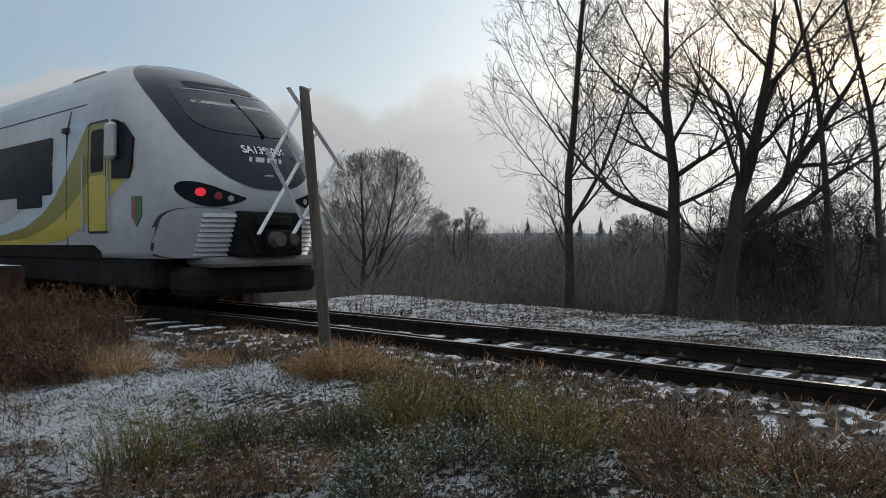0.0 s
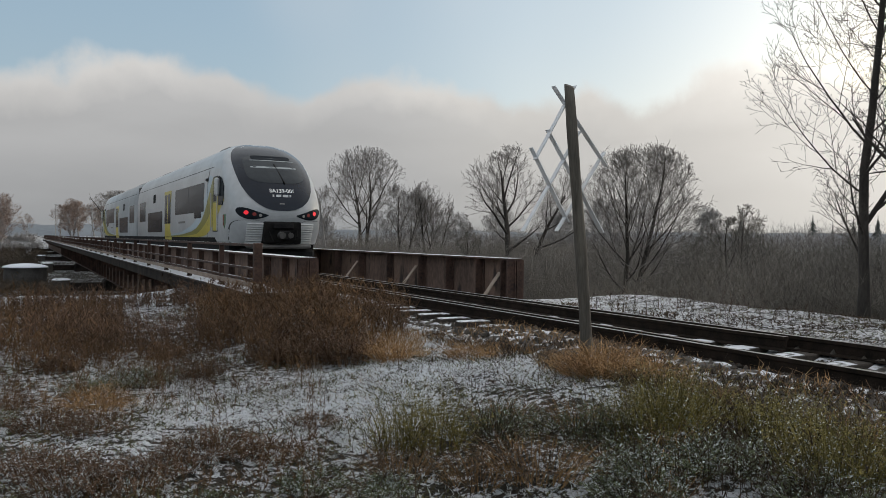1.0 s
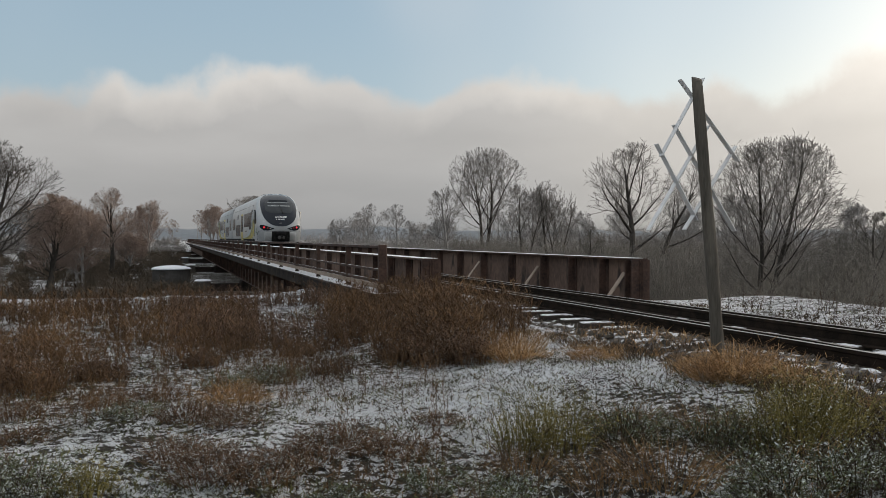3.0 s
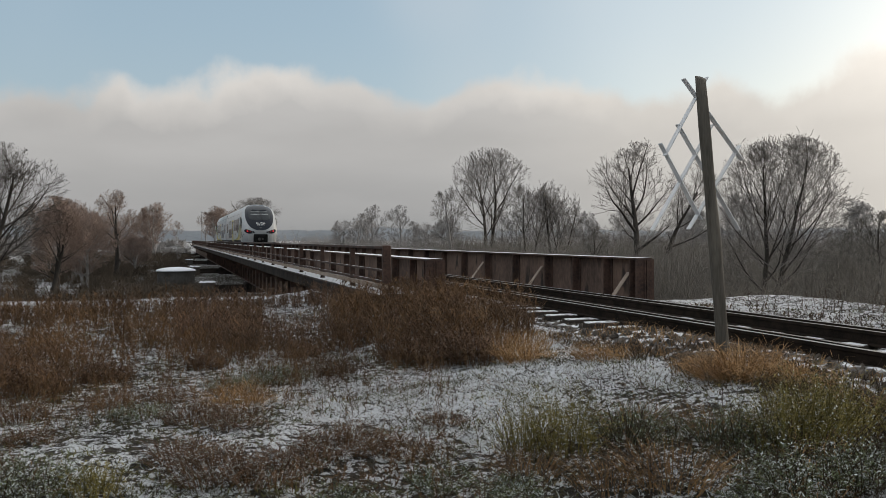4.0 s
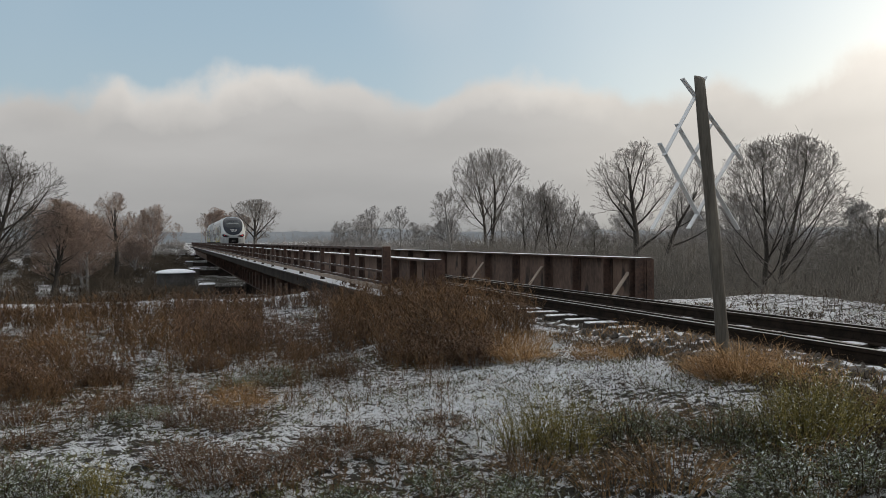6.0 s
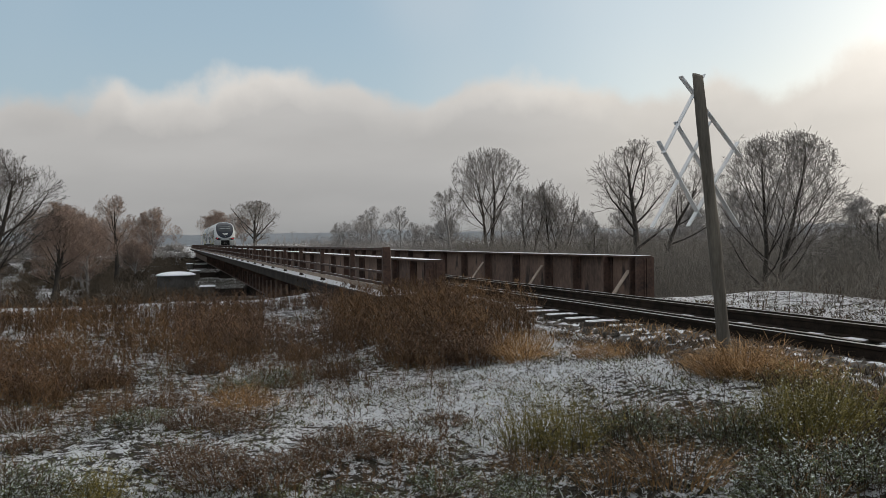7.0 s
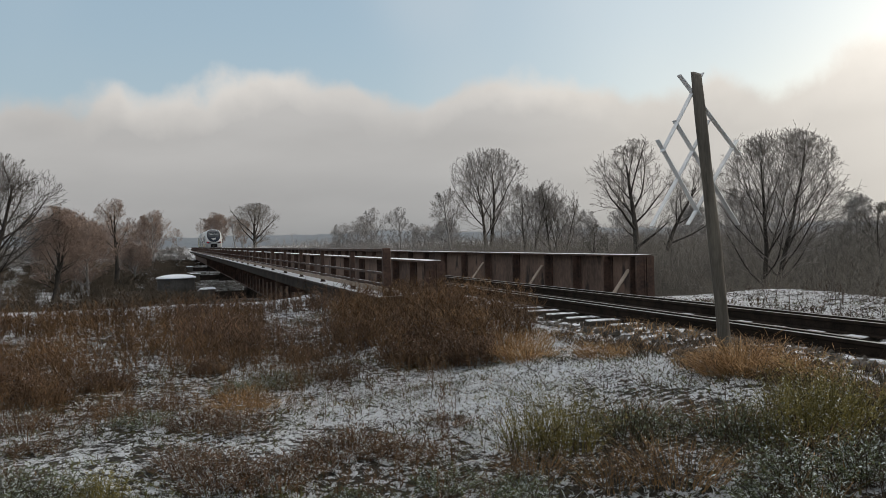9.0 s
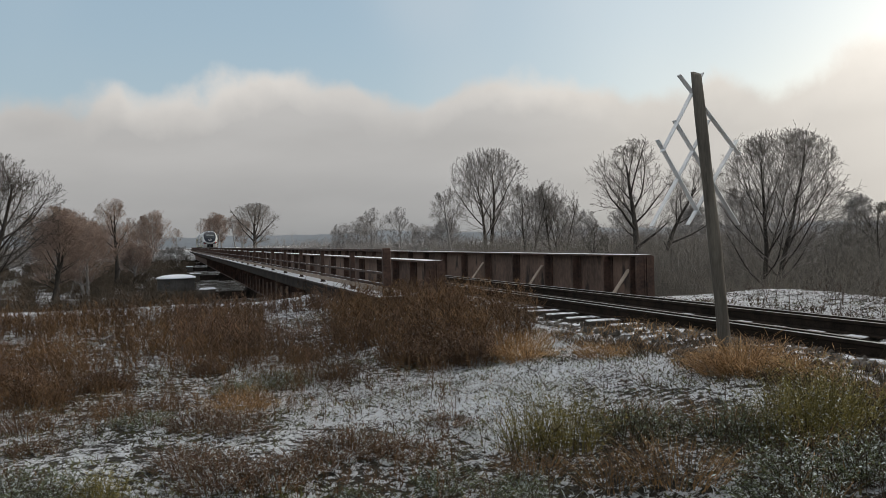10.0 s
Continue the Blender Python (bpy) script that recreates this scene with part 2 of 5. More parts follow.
def part(name, bm, mat, parent, label="", smooth=False):
    bmesh.ops.recalc_face_normals(bm, faces=bm.faces)
    me = bpy.data.meshes.new(name)
    bm.to_mesh(me)
    bm.free()
    for m in mat if isinstance(mat, (list, tuple)) else [mat]:
        me.materials.append(m)
    if smooth:
        me.polygons.foreach_set("use_smooth", [True] * len(me.polygons))
    ob = new(name, me)
    if parent:
        ob.parent = parent
    if label:
        ob["label"] = label
    return ob


def box(bm, x0, x1, y0, y1, z0, z1, bevel=0.0, turn=None):
    before = set(bm.verts)
    made = bmesh.ops.create_cube(bm, size=1.0)["verts"]
    for v in made:
        v.co = Vector(((x0 + x1) / 2 + v.co.x * (x1 - x0), (y0 + y1) / 2 + v.co.y * (y1 - y0), (z0 + z1) / 2 + v.co.z * (z1 - z0)))
    if bevel:
        edges = list({e for v in made for e in v.link_edges})
        bmesh.ops.bevel(bm, geom=edges, offset=bevel, segments=1, affect="EDGES")
    if turn is not None:
        bmesh.ops.transform(bm, matrix=turn, verts=[v for v in bm.verts if v not in before])


def boxed(name, dims, mat, parent, label="", bevel=0.0):
    bm = bmesh.new()
    box(bm, *dims, bevel=bevel)
    return part(name, bm, mat, parent, label)


def bar(name, a, b, width, thick, mat, parent, label="", bevel=0.004):
    """A straight flat bar from a to b."""
    a, b = Vector(a), Vector(b)
    d = b - a
    bm = bmesh.new()
    q = d.to_track_quat("Z", "Y").to_matrix().to_4x4()
    box(bm, -width / 2, width / 2, -thick / 2, thick / 2, 0, d.length, bevel=bevel, turn=Matrix.Translation(a) @ q)
    return part(name, bm, mat, parent, label)


def thing(name, label, category, group="", kind="", at=(0, 0, 0)):
    ob = new(name)
    ob.empty_display_size = 0.2
    ob.matrix_basis = pose(*at)
    return tagged(ob, label, category, group, kind)


def value_noise(x, y, seed):
    """Smooth random field over the plane, from 0 to 1."""
    xi, yi = np.floor(x).astype(int), np.floor(y).astype(int)
    fx, fy = x - xi, y - yi
    fx, fy = fx * fx * (3 - 2 * fx), fy * fy * (3 - 2 * fy)

    def h(a, b):
        s = np.sin(a * 127.1 + b * 311.7 + seed * 74.7) * 43758.5453
        return s - np.floor(s)
    return (h(xi, yi) * (1 - fx) + h(xi + 1, yi) * fx) * (1 - fy) + (h(xi, yi + 1) * (1 - fx) + h(xi + 1, yi + 1) * fx) * fy


def fractal(x, y, seed, octaves=4):
    out, amp, tot = 0.0, 1.0, 0.0
    for k in range(octaves):
        out = out + amp * value_noise(x * 2 ** k, y * 2 ** k, seed + k)
        tot += amp
        amp *= 0.5
    return out / tot


def smooth(a, b, x):
    t = np.clip((x - a) / (b - a), 0, 1)
    return t * t * (3 - 2 * t)


TRACK_X, RAIL_Z = 6.8, 0.51
BRIDGE_Y0, BRIDGE_Y1 = 13.2, 190.0


def ground_z(x, y):
    """Height of the ground: a grassy shelf, the track bed, a snowy strip, then the low meadow."""
    x, y = np.asarray(x, float), np.asarray(y, float)
    rise = 0.27 * smooth(2.0, 5.0, x) - 0.12 * smooth(8.2, 9.6, x)
    wob = 2.2 * (fractal(x * 0.12, y * 0.12, 3, 2) - 0.5)
    fall_right = smooth(13.3, 21.0, x + wob)
    fall_ahead = smooth(21.0, 28.0, y + 6.5 * smooth(7.5, 10.5, x) + wob * 0.5 - 0.25 * np.clip(-x, 0, 20))
    fall = 1 - (1 - fall_right) * (1 - fall_ahead)
    low = -1.45 - 0.5 * fractal(x * 0.03, y * 0.03, 8, 2)
    low = low * (1 - smooth(185, 260, np.hypot(x, y))) - 0.25
    z = rise * (1 - fall) + low * fall
    z = z + (0.35 - z) * smooth(186, 196, y) * (1 - smooth(60, 110, np.abs(x))) * (1 - smooth(240, 330, y))
    near = np.exp(-((x / 40) ** 2 + (y / 40) ** 2))
    z = z + near * (0.22 * (fractal(x * 0.35, y * 0.35, 11, 3) - 0.5) + 0.11 * (fractal(x * 1.7, y * 1.7, 21, 3) - 0.5))
    bed = smooth(4.6, 5.4, x) * (1 - smooth(8.2, 9.0, x)) * (1 - fall)
    z = z * (1 - bed) + bed * (0.22 * (1 - fall_ahead) + z * fall_ahead)
    return z


# ---- ground: one sheet to the horizon ----
def ground_material():
    m = bpy.data.materials.new("frosty_ground_with_snow")
    m.use_nodes = True
    nt = m.node_tree
    N, L = nt.nodes.new, nt.links.new
    b = nt.nodes["Principled BSDF"]
    tc = N("ShaderNodeTexCoord").outputs["Object"]

    def noise_tex(scale, detail, rough=0.55):
        n = N("ShaderNodeTexNoise")
        n.inputs["Scale"].default_value, n.inputs["Detail"].default_value, n.inputs["Roughness"].default_value = scale, detail, rough
        L(tc, n.inputs["Vector"])
        return n.outputs[0]

    def ramp(src, *stops):
        r = N("ShaderNodeValToRGB")
        while len(r.color_ramp.elements) < len(stops):
            r.color_ramp.elements.new(0.5)
        for e, (p, c) in zip(r.color_ramp.elements, stops):
            e.position, e.color = p, (*c, 1)
        L(src, r.inputs[0])
        return r.outputs[0]
    patch, clump, grain = noise_tex(0.33, 4), noise_tex(3.2, 5, 0.65), noise_tex(15, 4, 0.62)
    soil = ramp(clump, (0.3, (0.012, 0.009, 0.006)), (0.5, (0.035, 0.026, 0.016)), (0.62, (0.030, 0.032, 0.015)), (0.8, (0.075, 0.055, 0.032)))
    mix = N("ShaderNodeMath")
    mix.operation = "MULTIPLY_ADD"
    L(grain, mix.inputs[0])
    mix.inputs[1].default_value = 1.75
    L(clump, mix.inputs[2])
    mix2 = N("ShaderNodeMath")
    mix2.operation = "MULTIPLY_ADD"
    L(patch, mix2.inputs[0])
    mix2.inputs[1].default_value = 0.55
    L(mix.outputs[0], mix2.inputs[2])
    lie = N("ShaderNodeAttribute")
    lie.attribute_name = "snow_lie"
    mix3 = N("ShaderNodeMath")
    mix3.operation = "MULTIPLY_ADD"
    L(lie.outputs["Fac"], mix3.inputs[0])
    mix3.inputs[1].default_value = 0.34
    L(mix2.outputs[0], mix3.inputs[2])
    half = N("ShaderNodeMath")
    half.operation = "MULTIPLY"
    L(mix3.outputs[0], half.inputs[0])
    half.inputs[1].default_value = 0.5
    snow_r = ramp(half.outputs[0], (0.0, (0, 0, 0)), (0.797, (0, 0, 0)), (0.826, (0.95, 0.95, 0.95)), (1.0, (1, 1, 1)))
    mx = N("ShaderNodeMix")
    mx.data_type = "RGBA"
    L(snow_r, mx.inputs[0])
    L(soil, mx.inputs[6])
    mx.inputs[7].default_value = (0.74, 0.76, 0.79, 1)
    L(mx.outputs[2], b.inputs["Base Color"])
    b.inputs["Roughness"].default_value = 0.9
    bp = N("ShaderNodeBump")
    bp.inputs["Strength"].default_value, bp.inputs["Distance"].default_value = 1.0, 0.09
    L(mix.outputs[0], bp.inputs["Height"])
    L(bp.outputs[0], b.inputs["Normal"])
    return m


def build_ground():
    n = 440
    u = np.linspace(-1, 1, n)
    axis = 4.0 * np.sinh(6.75 * u)
    gx, gy = np.meshgrid(axis + 3.0, axis + 7.0)
    gz = ground_z(gx, gy)
    verts = np.stack([gx.ravel(), gy.ravel(), gz.ravel()], 1)
    i = np.arange(n * n).reshape(n, n)
    faces = np.stack([i[:-1, :-1].ravel(), i[:-1, 1:].ravel(), i[1:, 1:].ravel(), i[1:, :-1].ravel()], 1)
    ob = mesh_object("ground", verts.tolist(), faces.tolist(), ground_material(), smooth=True)
    # where snow has settled: open shelf, shoulder of the line, strip beyond it; little in the low meadow
    lie = np.full(gx.shape, -0.18)
    for cx, cy, rx, ry, k in ((1.9, 7.1, 1.6, 1.2, 0.78), (3.6, 7.6, 1.3, 1.6, 0.62), (1.2, 10.0, 1.6, 1.0, 0.40), (-0.9, 6.3, 1.2, 1.0, 0.12), (4.35, 9.5, 0.7, 4.5, 0.85), (2.4, 5.7, 0.9, 0.8, 0.68),
                              (-0.6, 5.1, 1.3, 0.9, 0.05), (4.9, 4.3, 0.5, 1.2, 0.2), (-1.4, 7.6, 1.3, 0.9, 0.25)):
        lie += k * np.exp(-((gx - cx) / rx) ** 2 - ((gy - cy) / ry) ** 2)
    lie += 0.27 * smooth(8.6, 9.6, gx) * (1 - smooth(13.5, 16.5, gx)) * (1 - smooth(18, 22, gy))
    lie += -0.45 * smooth(-0.3, -1.2, gz) * (1 - smooth(70, 140, np.hypot(gx, gy)))
    lie += 0.8 * np.exp(-((gx - 4.98) / 0.22) ** 2) * smooth(3.0, 4.2, gy) * (1 - smooth(10.0, 12.0, gy))
    lie += 1.0 * np.exp(-((gy - 0.25 * np.clip(-gx, 0, 20) - 20.8) / 0.6) ** 2) * smooth(4.0, 2.0, gx) * smooth(0.35, 0.6, fractal(gx * 0.5 + 7, gy * 0.1, 17, 2))
    lie += 0.75 * np.exp(-((gx + 13) / 9) ** 2 - ((gy - 66) / 9) ** 2)
    att = ob.data.attributes.new("snow_lie", "FLOAT", "POINT")
    att.data.foreach_set("value", lie.ravel().astype(np.float32))
    return tagged(ob, "rough frosty grassland with patches of thin snow", "ground", kind="structure")


build_ground()


def build_hill():
    """A low wooded ridge along the horizon, with haze put into its grey-blue colour."""
    xs = np.linspace(-900, 1500, 160)
    h = 6 + 16 * fractal(xs * 0.004, xs * 0.0, 5, 4) + 4 * fractal(xs * 0.05, xs * 0, 9, 3)
    verts, faces = [], []
    for k, x in enumerate(xs):
        yy = 950 - 0.25 * max(x, 0)
        verts += [(x, yy, -3), (x, yy + 40, h[k]), (x, yy + 160, -3)]
        if k:
            a = 3 * k
            faces += [(a - 3, a, a + 1, a - 2), (a - 2, a + 1, a + 2, a - 1)]
    ob = mesh_object("backdrop", verts, faces, material("haze_blue_wood", (0.16, 0.18, 0.20), (0.22, 0.24, 0.26), 0.02, 1.0, 0.0), smooth=True)
    tagged(ob, "low wooded ridge along the horizon, coloured grey-blue for haze", "hill", kind="structure")


build_hill()


# ---- railway track ----
def sweep(profile, path):
    """A closed profile of (x, z) carried along points (x, y, z)."""
    n = len(profile)
    verts, faces = [], []
    for k, (px, py, pz) in enumerate(path):
        verts += [(px + a, py, pz + b) for a, b in profile]
        if k:
            o = (k - 1) * n
            faces += [(o + i, o + (i + 1) % n, o + n + (i + 1) % n, o + n + i) for i in range(n)]
    faces += [tuple(range(n - 1, -1, -1)), tuple((len(path) - 1) * n + i for i in range(n))]
    return verts, faces


RAIL_PROFILE = [(-0.031, 0), (-0.031, -0.035), (-0.009, -0.05), (-0.009, -0.135), (-0.07, -0.15), (-0.07, -0.162),
                (0.07, -0.162), (0.07, -0.15), (0.009, -0.135), (0.009, -0.05), (0.031, -0.035), (0.031, 0)]


def build_rail(name, path, label, top, parent):
    v, f = sweep(RAIL_PROFILE, path)
    n = len(RAIL_PROFILE)
    slots = [1 if (k % n) == n - 1 and k < len(f) - 2 else 0 for k in range(len(f))]
    ob = mesh_object(name, v, f, [M_RAIL, top], parent, label, slots=slots)
    return ob


track = thing("railway_track", "single railway track with dark rusty rails on tarred sleepers", "railway track", kind="structure")
for sx in (-0.755, 0.755):
    build_rail("rail", [(TRACK_X + sx, y, RAIL_Z) for y in (-40, 0, 14, 200, 420)], "rusty rail with a shiny running surface", M_RAILTOP, track)
for sx in (-1, 1):
    build_rail("guard_rail", [(TRACK_X + sx * a, y, RAIL_Z - 0.005) for a, y in ((0.60, 5.6), (0.55, 6.3), (0.52, 9), (0.50, 14), (0.50, 190))], "rusty guard rail between the running rails", M_GUARDTOP, track)


def build_ballast():
    xs = np.array([-2.3, -1.9, -1.5, -1.2, -0.9, -0.6, -0.3, 0, 0.3, 0.6, 0.9, 1.2, 1.5, 1.9, 2.3])
    ys = np.arange(-30, 13.8, 0.14)
    prof = np.array([-0.08, 0.10, 0.235, 0.275, 0.295, 0.29, 0.29, 0.29, 0.29, 0.29, 0.30, 0.30, 0.27, 0.12, -0.08])
    gx, gy = np.meshgrid(xs, ys)
    full = 0.085 * (1 - smooth(8.2, 9.6, gy)) * (np.abs(gx) > 0.7) * (np.abs(gx) < 1.8)
    gz = prof[None, :] + full + 0.06 * (fractal(gx * 6, gy * 6, 31, 3) - 0.5)
    v = np.stack([(gx + TRACK_X).ravel(), gy.ravel(), gz.ravel()], 1)
    i = np.arange(gx.size).reshape(gx.shape)
    f = np.stack([i[:-1, :-1].ravel(), i[:-1, 1:].ravel(), i[1:, 1:].ravel(), i[1:, :-1].ravel()], 1)
    ob = mesh_object("ballast", v.tolist(), f.tolist(), M_BALLAST, smooth=True)
    tagged(ob, "dark crushed-stone track bed dusted with snow", "ballast", kind="structure")


build_ballast()

sleeper_mesh = None
for k in range(38):
    y = -9.0 + k * 0.6
    if sleeper_mesh is None:
        bm = bmesh.new()
        box(bm, -1.3, 1.3, -0.125, 0.125, -0.09, 0.075, bevel=0.012)
        ob = part("sleeper", bm, M_SLEEPER, track, "tarred wooden sleeper with snow on top")
        sleeper_mesh = ob.data
        dark_mesh = ob.data.copy()
        dark_mesh.materials[0] = M_SLEEPERD
    else:
        ob = new("sleeper", sleeper_mesh if y < 5.8 else dark_mesh)
        ob.parent = track
    ob.matrix_basis = pose(TRACK_X + random.uniform(-0.05, 0.05), y, 0.275 + random.uniform(-0.008, 0.008), 0, 0, random.uniform(-0.8, 0.8))


def build_loose_stones():
    rng = np.random.default_rng(4)
    verts, faces = [], []
    base = np.array([(1, 0, 0), (0, 1, 0), (-1, 0, 0), (0, -1, 0), (0, 0, 1), (0, 0, -0.6)])
    tri = [(0, 1, 4), (1, 2, 4), (2, 3, 4), (3, 0, 4), (1, 0, 5), (2, 1, 5), (3, 2, 5), (0, 3, 5)]
    for k in range(5600):
        x = TRACK_X + rng.uniform(-2.0, 1.9)
        y = rng.uniform(-6, 13.5)
        a = abs(x - TRACK_X)
        z = np.interp(a, (0, 1.2, 1.5, 1.9, 2.3), (0.29, 0.28, 0.24, 0.10, -0.08))
        z += 0.085 * (0.7 < a < 1.8) * (1 - float(smooth(8.2, 9.6, y)))
        s = rng.uniform(0.02, 0.055)
        p = base * rng.uniform(0.6, 1.2, (6, 3)) * s
        t = rng.uniform(0, 6.28)
        c, sn = math.cos(t), math.sin(t)
        o = len(verts)
        verts += [(x + c * q[0] - sn * q[1], y + sn * q[0] + c * q[1], z + q[2]) for q in p]
        faces += [tuple(o + j for j in f) for f in tri]
    ob = mesh_object("ballast_stones", verts, faces, M_STONE)
    tagged(ob, "loose angular ballast stones along the track", "stones", kind="stuff")


build_loose_stones()


# ---- bridge: two rusty plate girders, a walkway with railing, piers in the meadow ----
def build_girder(x, y0, label, inner):
    g = thing("plate_girder", label, "bridge girder", "bridge girders", at=(x, y0, 0))
    length = BRIDGE_Y1 - y0
    top, low = 1.13, -1.25
    boxed("web_plate", (-0.012, 0.012, 0, length, low, top), M_RUST, g, "rust-stained web plate")
    boxed("top_flange", (-0.17, 0.17, -0.02, length, top, top + 0.03), M_FLANGE, g, "dark rusty flange with a line of snow")
    boxed("bottom_flange", (-0.2, 0.2, 0, length, low - 0.03, low), M_RUSTD, g)
    for rx in (-0.1, 0.1):
        boxed("flange_angle", (rx - 0.06, rx + 0.06, 0, length, top - 0.012, top), M_RUSTD, g)
    places = [0.0, 0.22, 1.2, 2.55, 3.95, 5.85] + [7.8 + 1.95 * k for k in range(52)]     # closer towards the end of the span
    for y in places:
        for side in (-1, 1):
            wide = 0.20 if side == inner else 0.15
            bm = bmesh.new()
            box(bm, side * 0.013, side * wide, y - 0.012, y + 0.012, low, top - 0.013)
            box(bm, side * 0.013, side * 0.035, y - 0.075, y + 0.075, low, top - 0.013)
            part("stiffener", bm, M_RUSTD, g)
    for yb in np.arange(0.45, 60, 3.9):
        bar("gusset_brace", (inner * 0.06, yb, 0.86), (inner * 0.56, yb, 0.22), 0.13, 0.02, M_RUSTP, g, "pale flaking brace plate")
    boxed("end_plate", (-0.2, 0.2, -0.045, -0.021, low, top), M_RUSTD, g, "riveted end plate")
    bm = bmesh.new()
    for rx in (-0.15, -0.07, 0.07, 0.15):
        for rz in np.arange(-0.1, 1.1, 0.11):
            box(bm, rx - 0.014, rx + 0.014, -0.056, -0.045, rz - 0.014, rz + 0.014)
    tagged(part("rivets", bm, M_RUSTD, g), kind="stuff")
    return g


build_girder(8.8, 13.05, "tall rust-brown plate girder of the railway bridge", -1)
build_girder(4.8, 14.2, "rust-brown plate girder beside the bridge walkway", 1)


def build_walkway():
    w = thing("bridge_walkway", "narrow snow-dusted plank walkway carried on the bridge side", "walkway", at=(0, 14.0, 0))
    length = BRIDGE_Y1 - 14.0
    boxed("outer_beam", (3.66, 3.76, 0, length, 0.16, 0.46), M_BEAM, w, "dark steel edge beam")
    boxed("kerb_pipe", (3.70, 3.80, 0, length, 0.60, 0.68), M_RUSTP, w, "pale pipe along the walkway edge")
    plank = None
    for k in range(190):
        if plank is None:
            bm = bmesh.new()
            box(bm, 3.62, 4.56, 0.0, 0.235, 0.0, 0.05, bevel=0.006)
            ob = part("plank", bm, M_DECK, w)
            plank = ob.data
        else:
            ob = new("plank", plank)
            ob.parent = w
        ob.matrix_basis = pose(0, k * 0.25, 0.462 + random.uniform(-0.004, 0.004))
    boxed("far_deck", (3.62, 4.56, 47.5, length, 0.462, 0.512), M_DECK, w)
    y = 1.0
    while y < 150:
        boxed("bracket", (3.77, 4.6, y, y + 0.06, -0.1, 0.46), M_RUSTD, w)
        y += 3.9
    return w


build_walkway()


def build_railing():
    r = thing("bridge_railing", "rusty steel railing of the bridge walkway", "railing", at=(3.8, 14.1, 0))
    length = 172.0
    bm = bmesh.new()
    box(bm, -0.075, 0.075, -0.06, 0.06, 0.2, 1.43, bevel=0.01)
    part("end_post", bm, M_RUSTD, r, "wide rusty end post")
    for name, z, h, th in (("handrail", 1.36, 0.055, 0.07), ("mid_rail", 0.92, 0.045, 0.04), ("low_rail", 0.70, 0.05, 0.04)):
        bm = bmesh.new()
        box(bm, -th, th * 0.4, 0.07, length, z, z + h, bevel=0.006)
        part(name, bm, M_RAILING, r)
    bm = bmesh.new()
    box(bm, -0.05, 0.05, -0.045, 0.045, 0.46, 1.36, bevel=0.005)
    box(bm, -0.06, 0.06, -0.06, 0.06, 0.512, 0.54)
    post = part("post", bm, M_RAILING, r)
    post.matrix_basis = pose(0, 2.95, 0)
    for k in range(1, 45):
        ob = new("post", post.data)
        ob.parent = r
        ob.matrix_basis = pose(0, 2.95 + k * 3.7, 0)


build_railing()


def build_pier(y):
    p = thing("bridge_pier", "dark concrete bridge pier with snow on its nose", "bridge pier", "piers under the bridge", at=(TRACK_X, y, 0))
    bm = bmesh.new()
    box(bm, -2.4, 3.4, -0.7, 0.7, -3.6, -1.285, bevel=0.12)
    part("pier_body", bm, M_BEAM, p)
    boxed("pier_sill", (-4.3, -2.2, -0.35, 0.35, -1.95, -1.45), M_BEAM, p)
    bm = bmesh.new()
    bmesh.ops.create_cone(bm, cap_ends=True, segments=20, radius1=0.60, radius2=0.50, depth=2.3, matrix=Matrix.Translation((-4.75, 0, -2.42)))
    nose = part("pier_nose", bm, M_CONCRETE, p, "rounded concrete cutwater")
    bm = bmesh.new()
    bmesh.ops.create_cone(bm, cap_ends=True, segments=20, radius1=0.55, radius2=0.46, depth=0.09, matrix=Matrix.Translation((-4.75, 0, -1.224)))
    part("snow_cap", bm, M_SNOW, nose, "white cap of snow")


for y in (23, 53, 84, 115, 146, 177):
    build_pier(y)


def build_abutment():
    bm = bmesh.new()
    box(bm, 4.2, 9.4, 13.4, 15.4, -3.5, 0.18, bevel=0.05)
    ob = part("abutment", bm, M_CONCRETE, None)
    tagged(ob, "concrete bridge abutment half hidden by weeds", "abutment", kind="structure")


build_abutment()


def build_caisson():
    """Old round pier stump standing in the meadow, capped with snow."""
    c = thing("pier_stump", "round concrete pier stump capped with a cushion of snow", "pier stump", at=(0.1, 58.0, 0))
    bm = bmesh.new()
    bmesh.ops.create_cone(bm, cap_ends=True, segments=36, radius1=1.35, radius2=1.25, depth=2.4, matrix=Matrix.Translation((0, 0, -1.85)))
    part("stump_body", bm, M_CONCRETE, c, smooth=False)
    bm = bmesh.new()
    bmesh.ops.create_uvsphere(bm, u_segments=36, v_segments=12, radius=1.38)
    for v in bm.verts:
        v.co = Vector((v.co.x, v.co.y, max(v.co.z, 0) * 0.20 - 0.66))
    part("snow_cap", bm, M_SNOW, c, "smooth white cap of snow", smooth=True)


build_caisson()


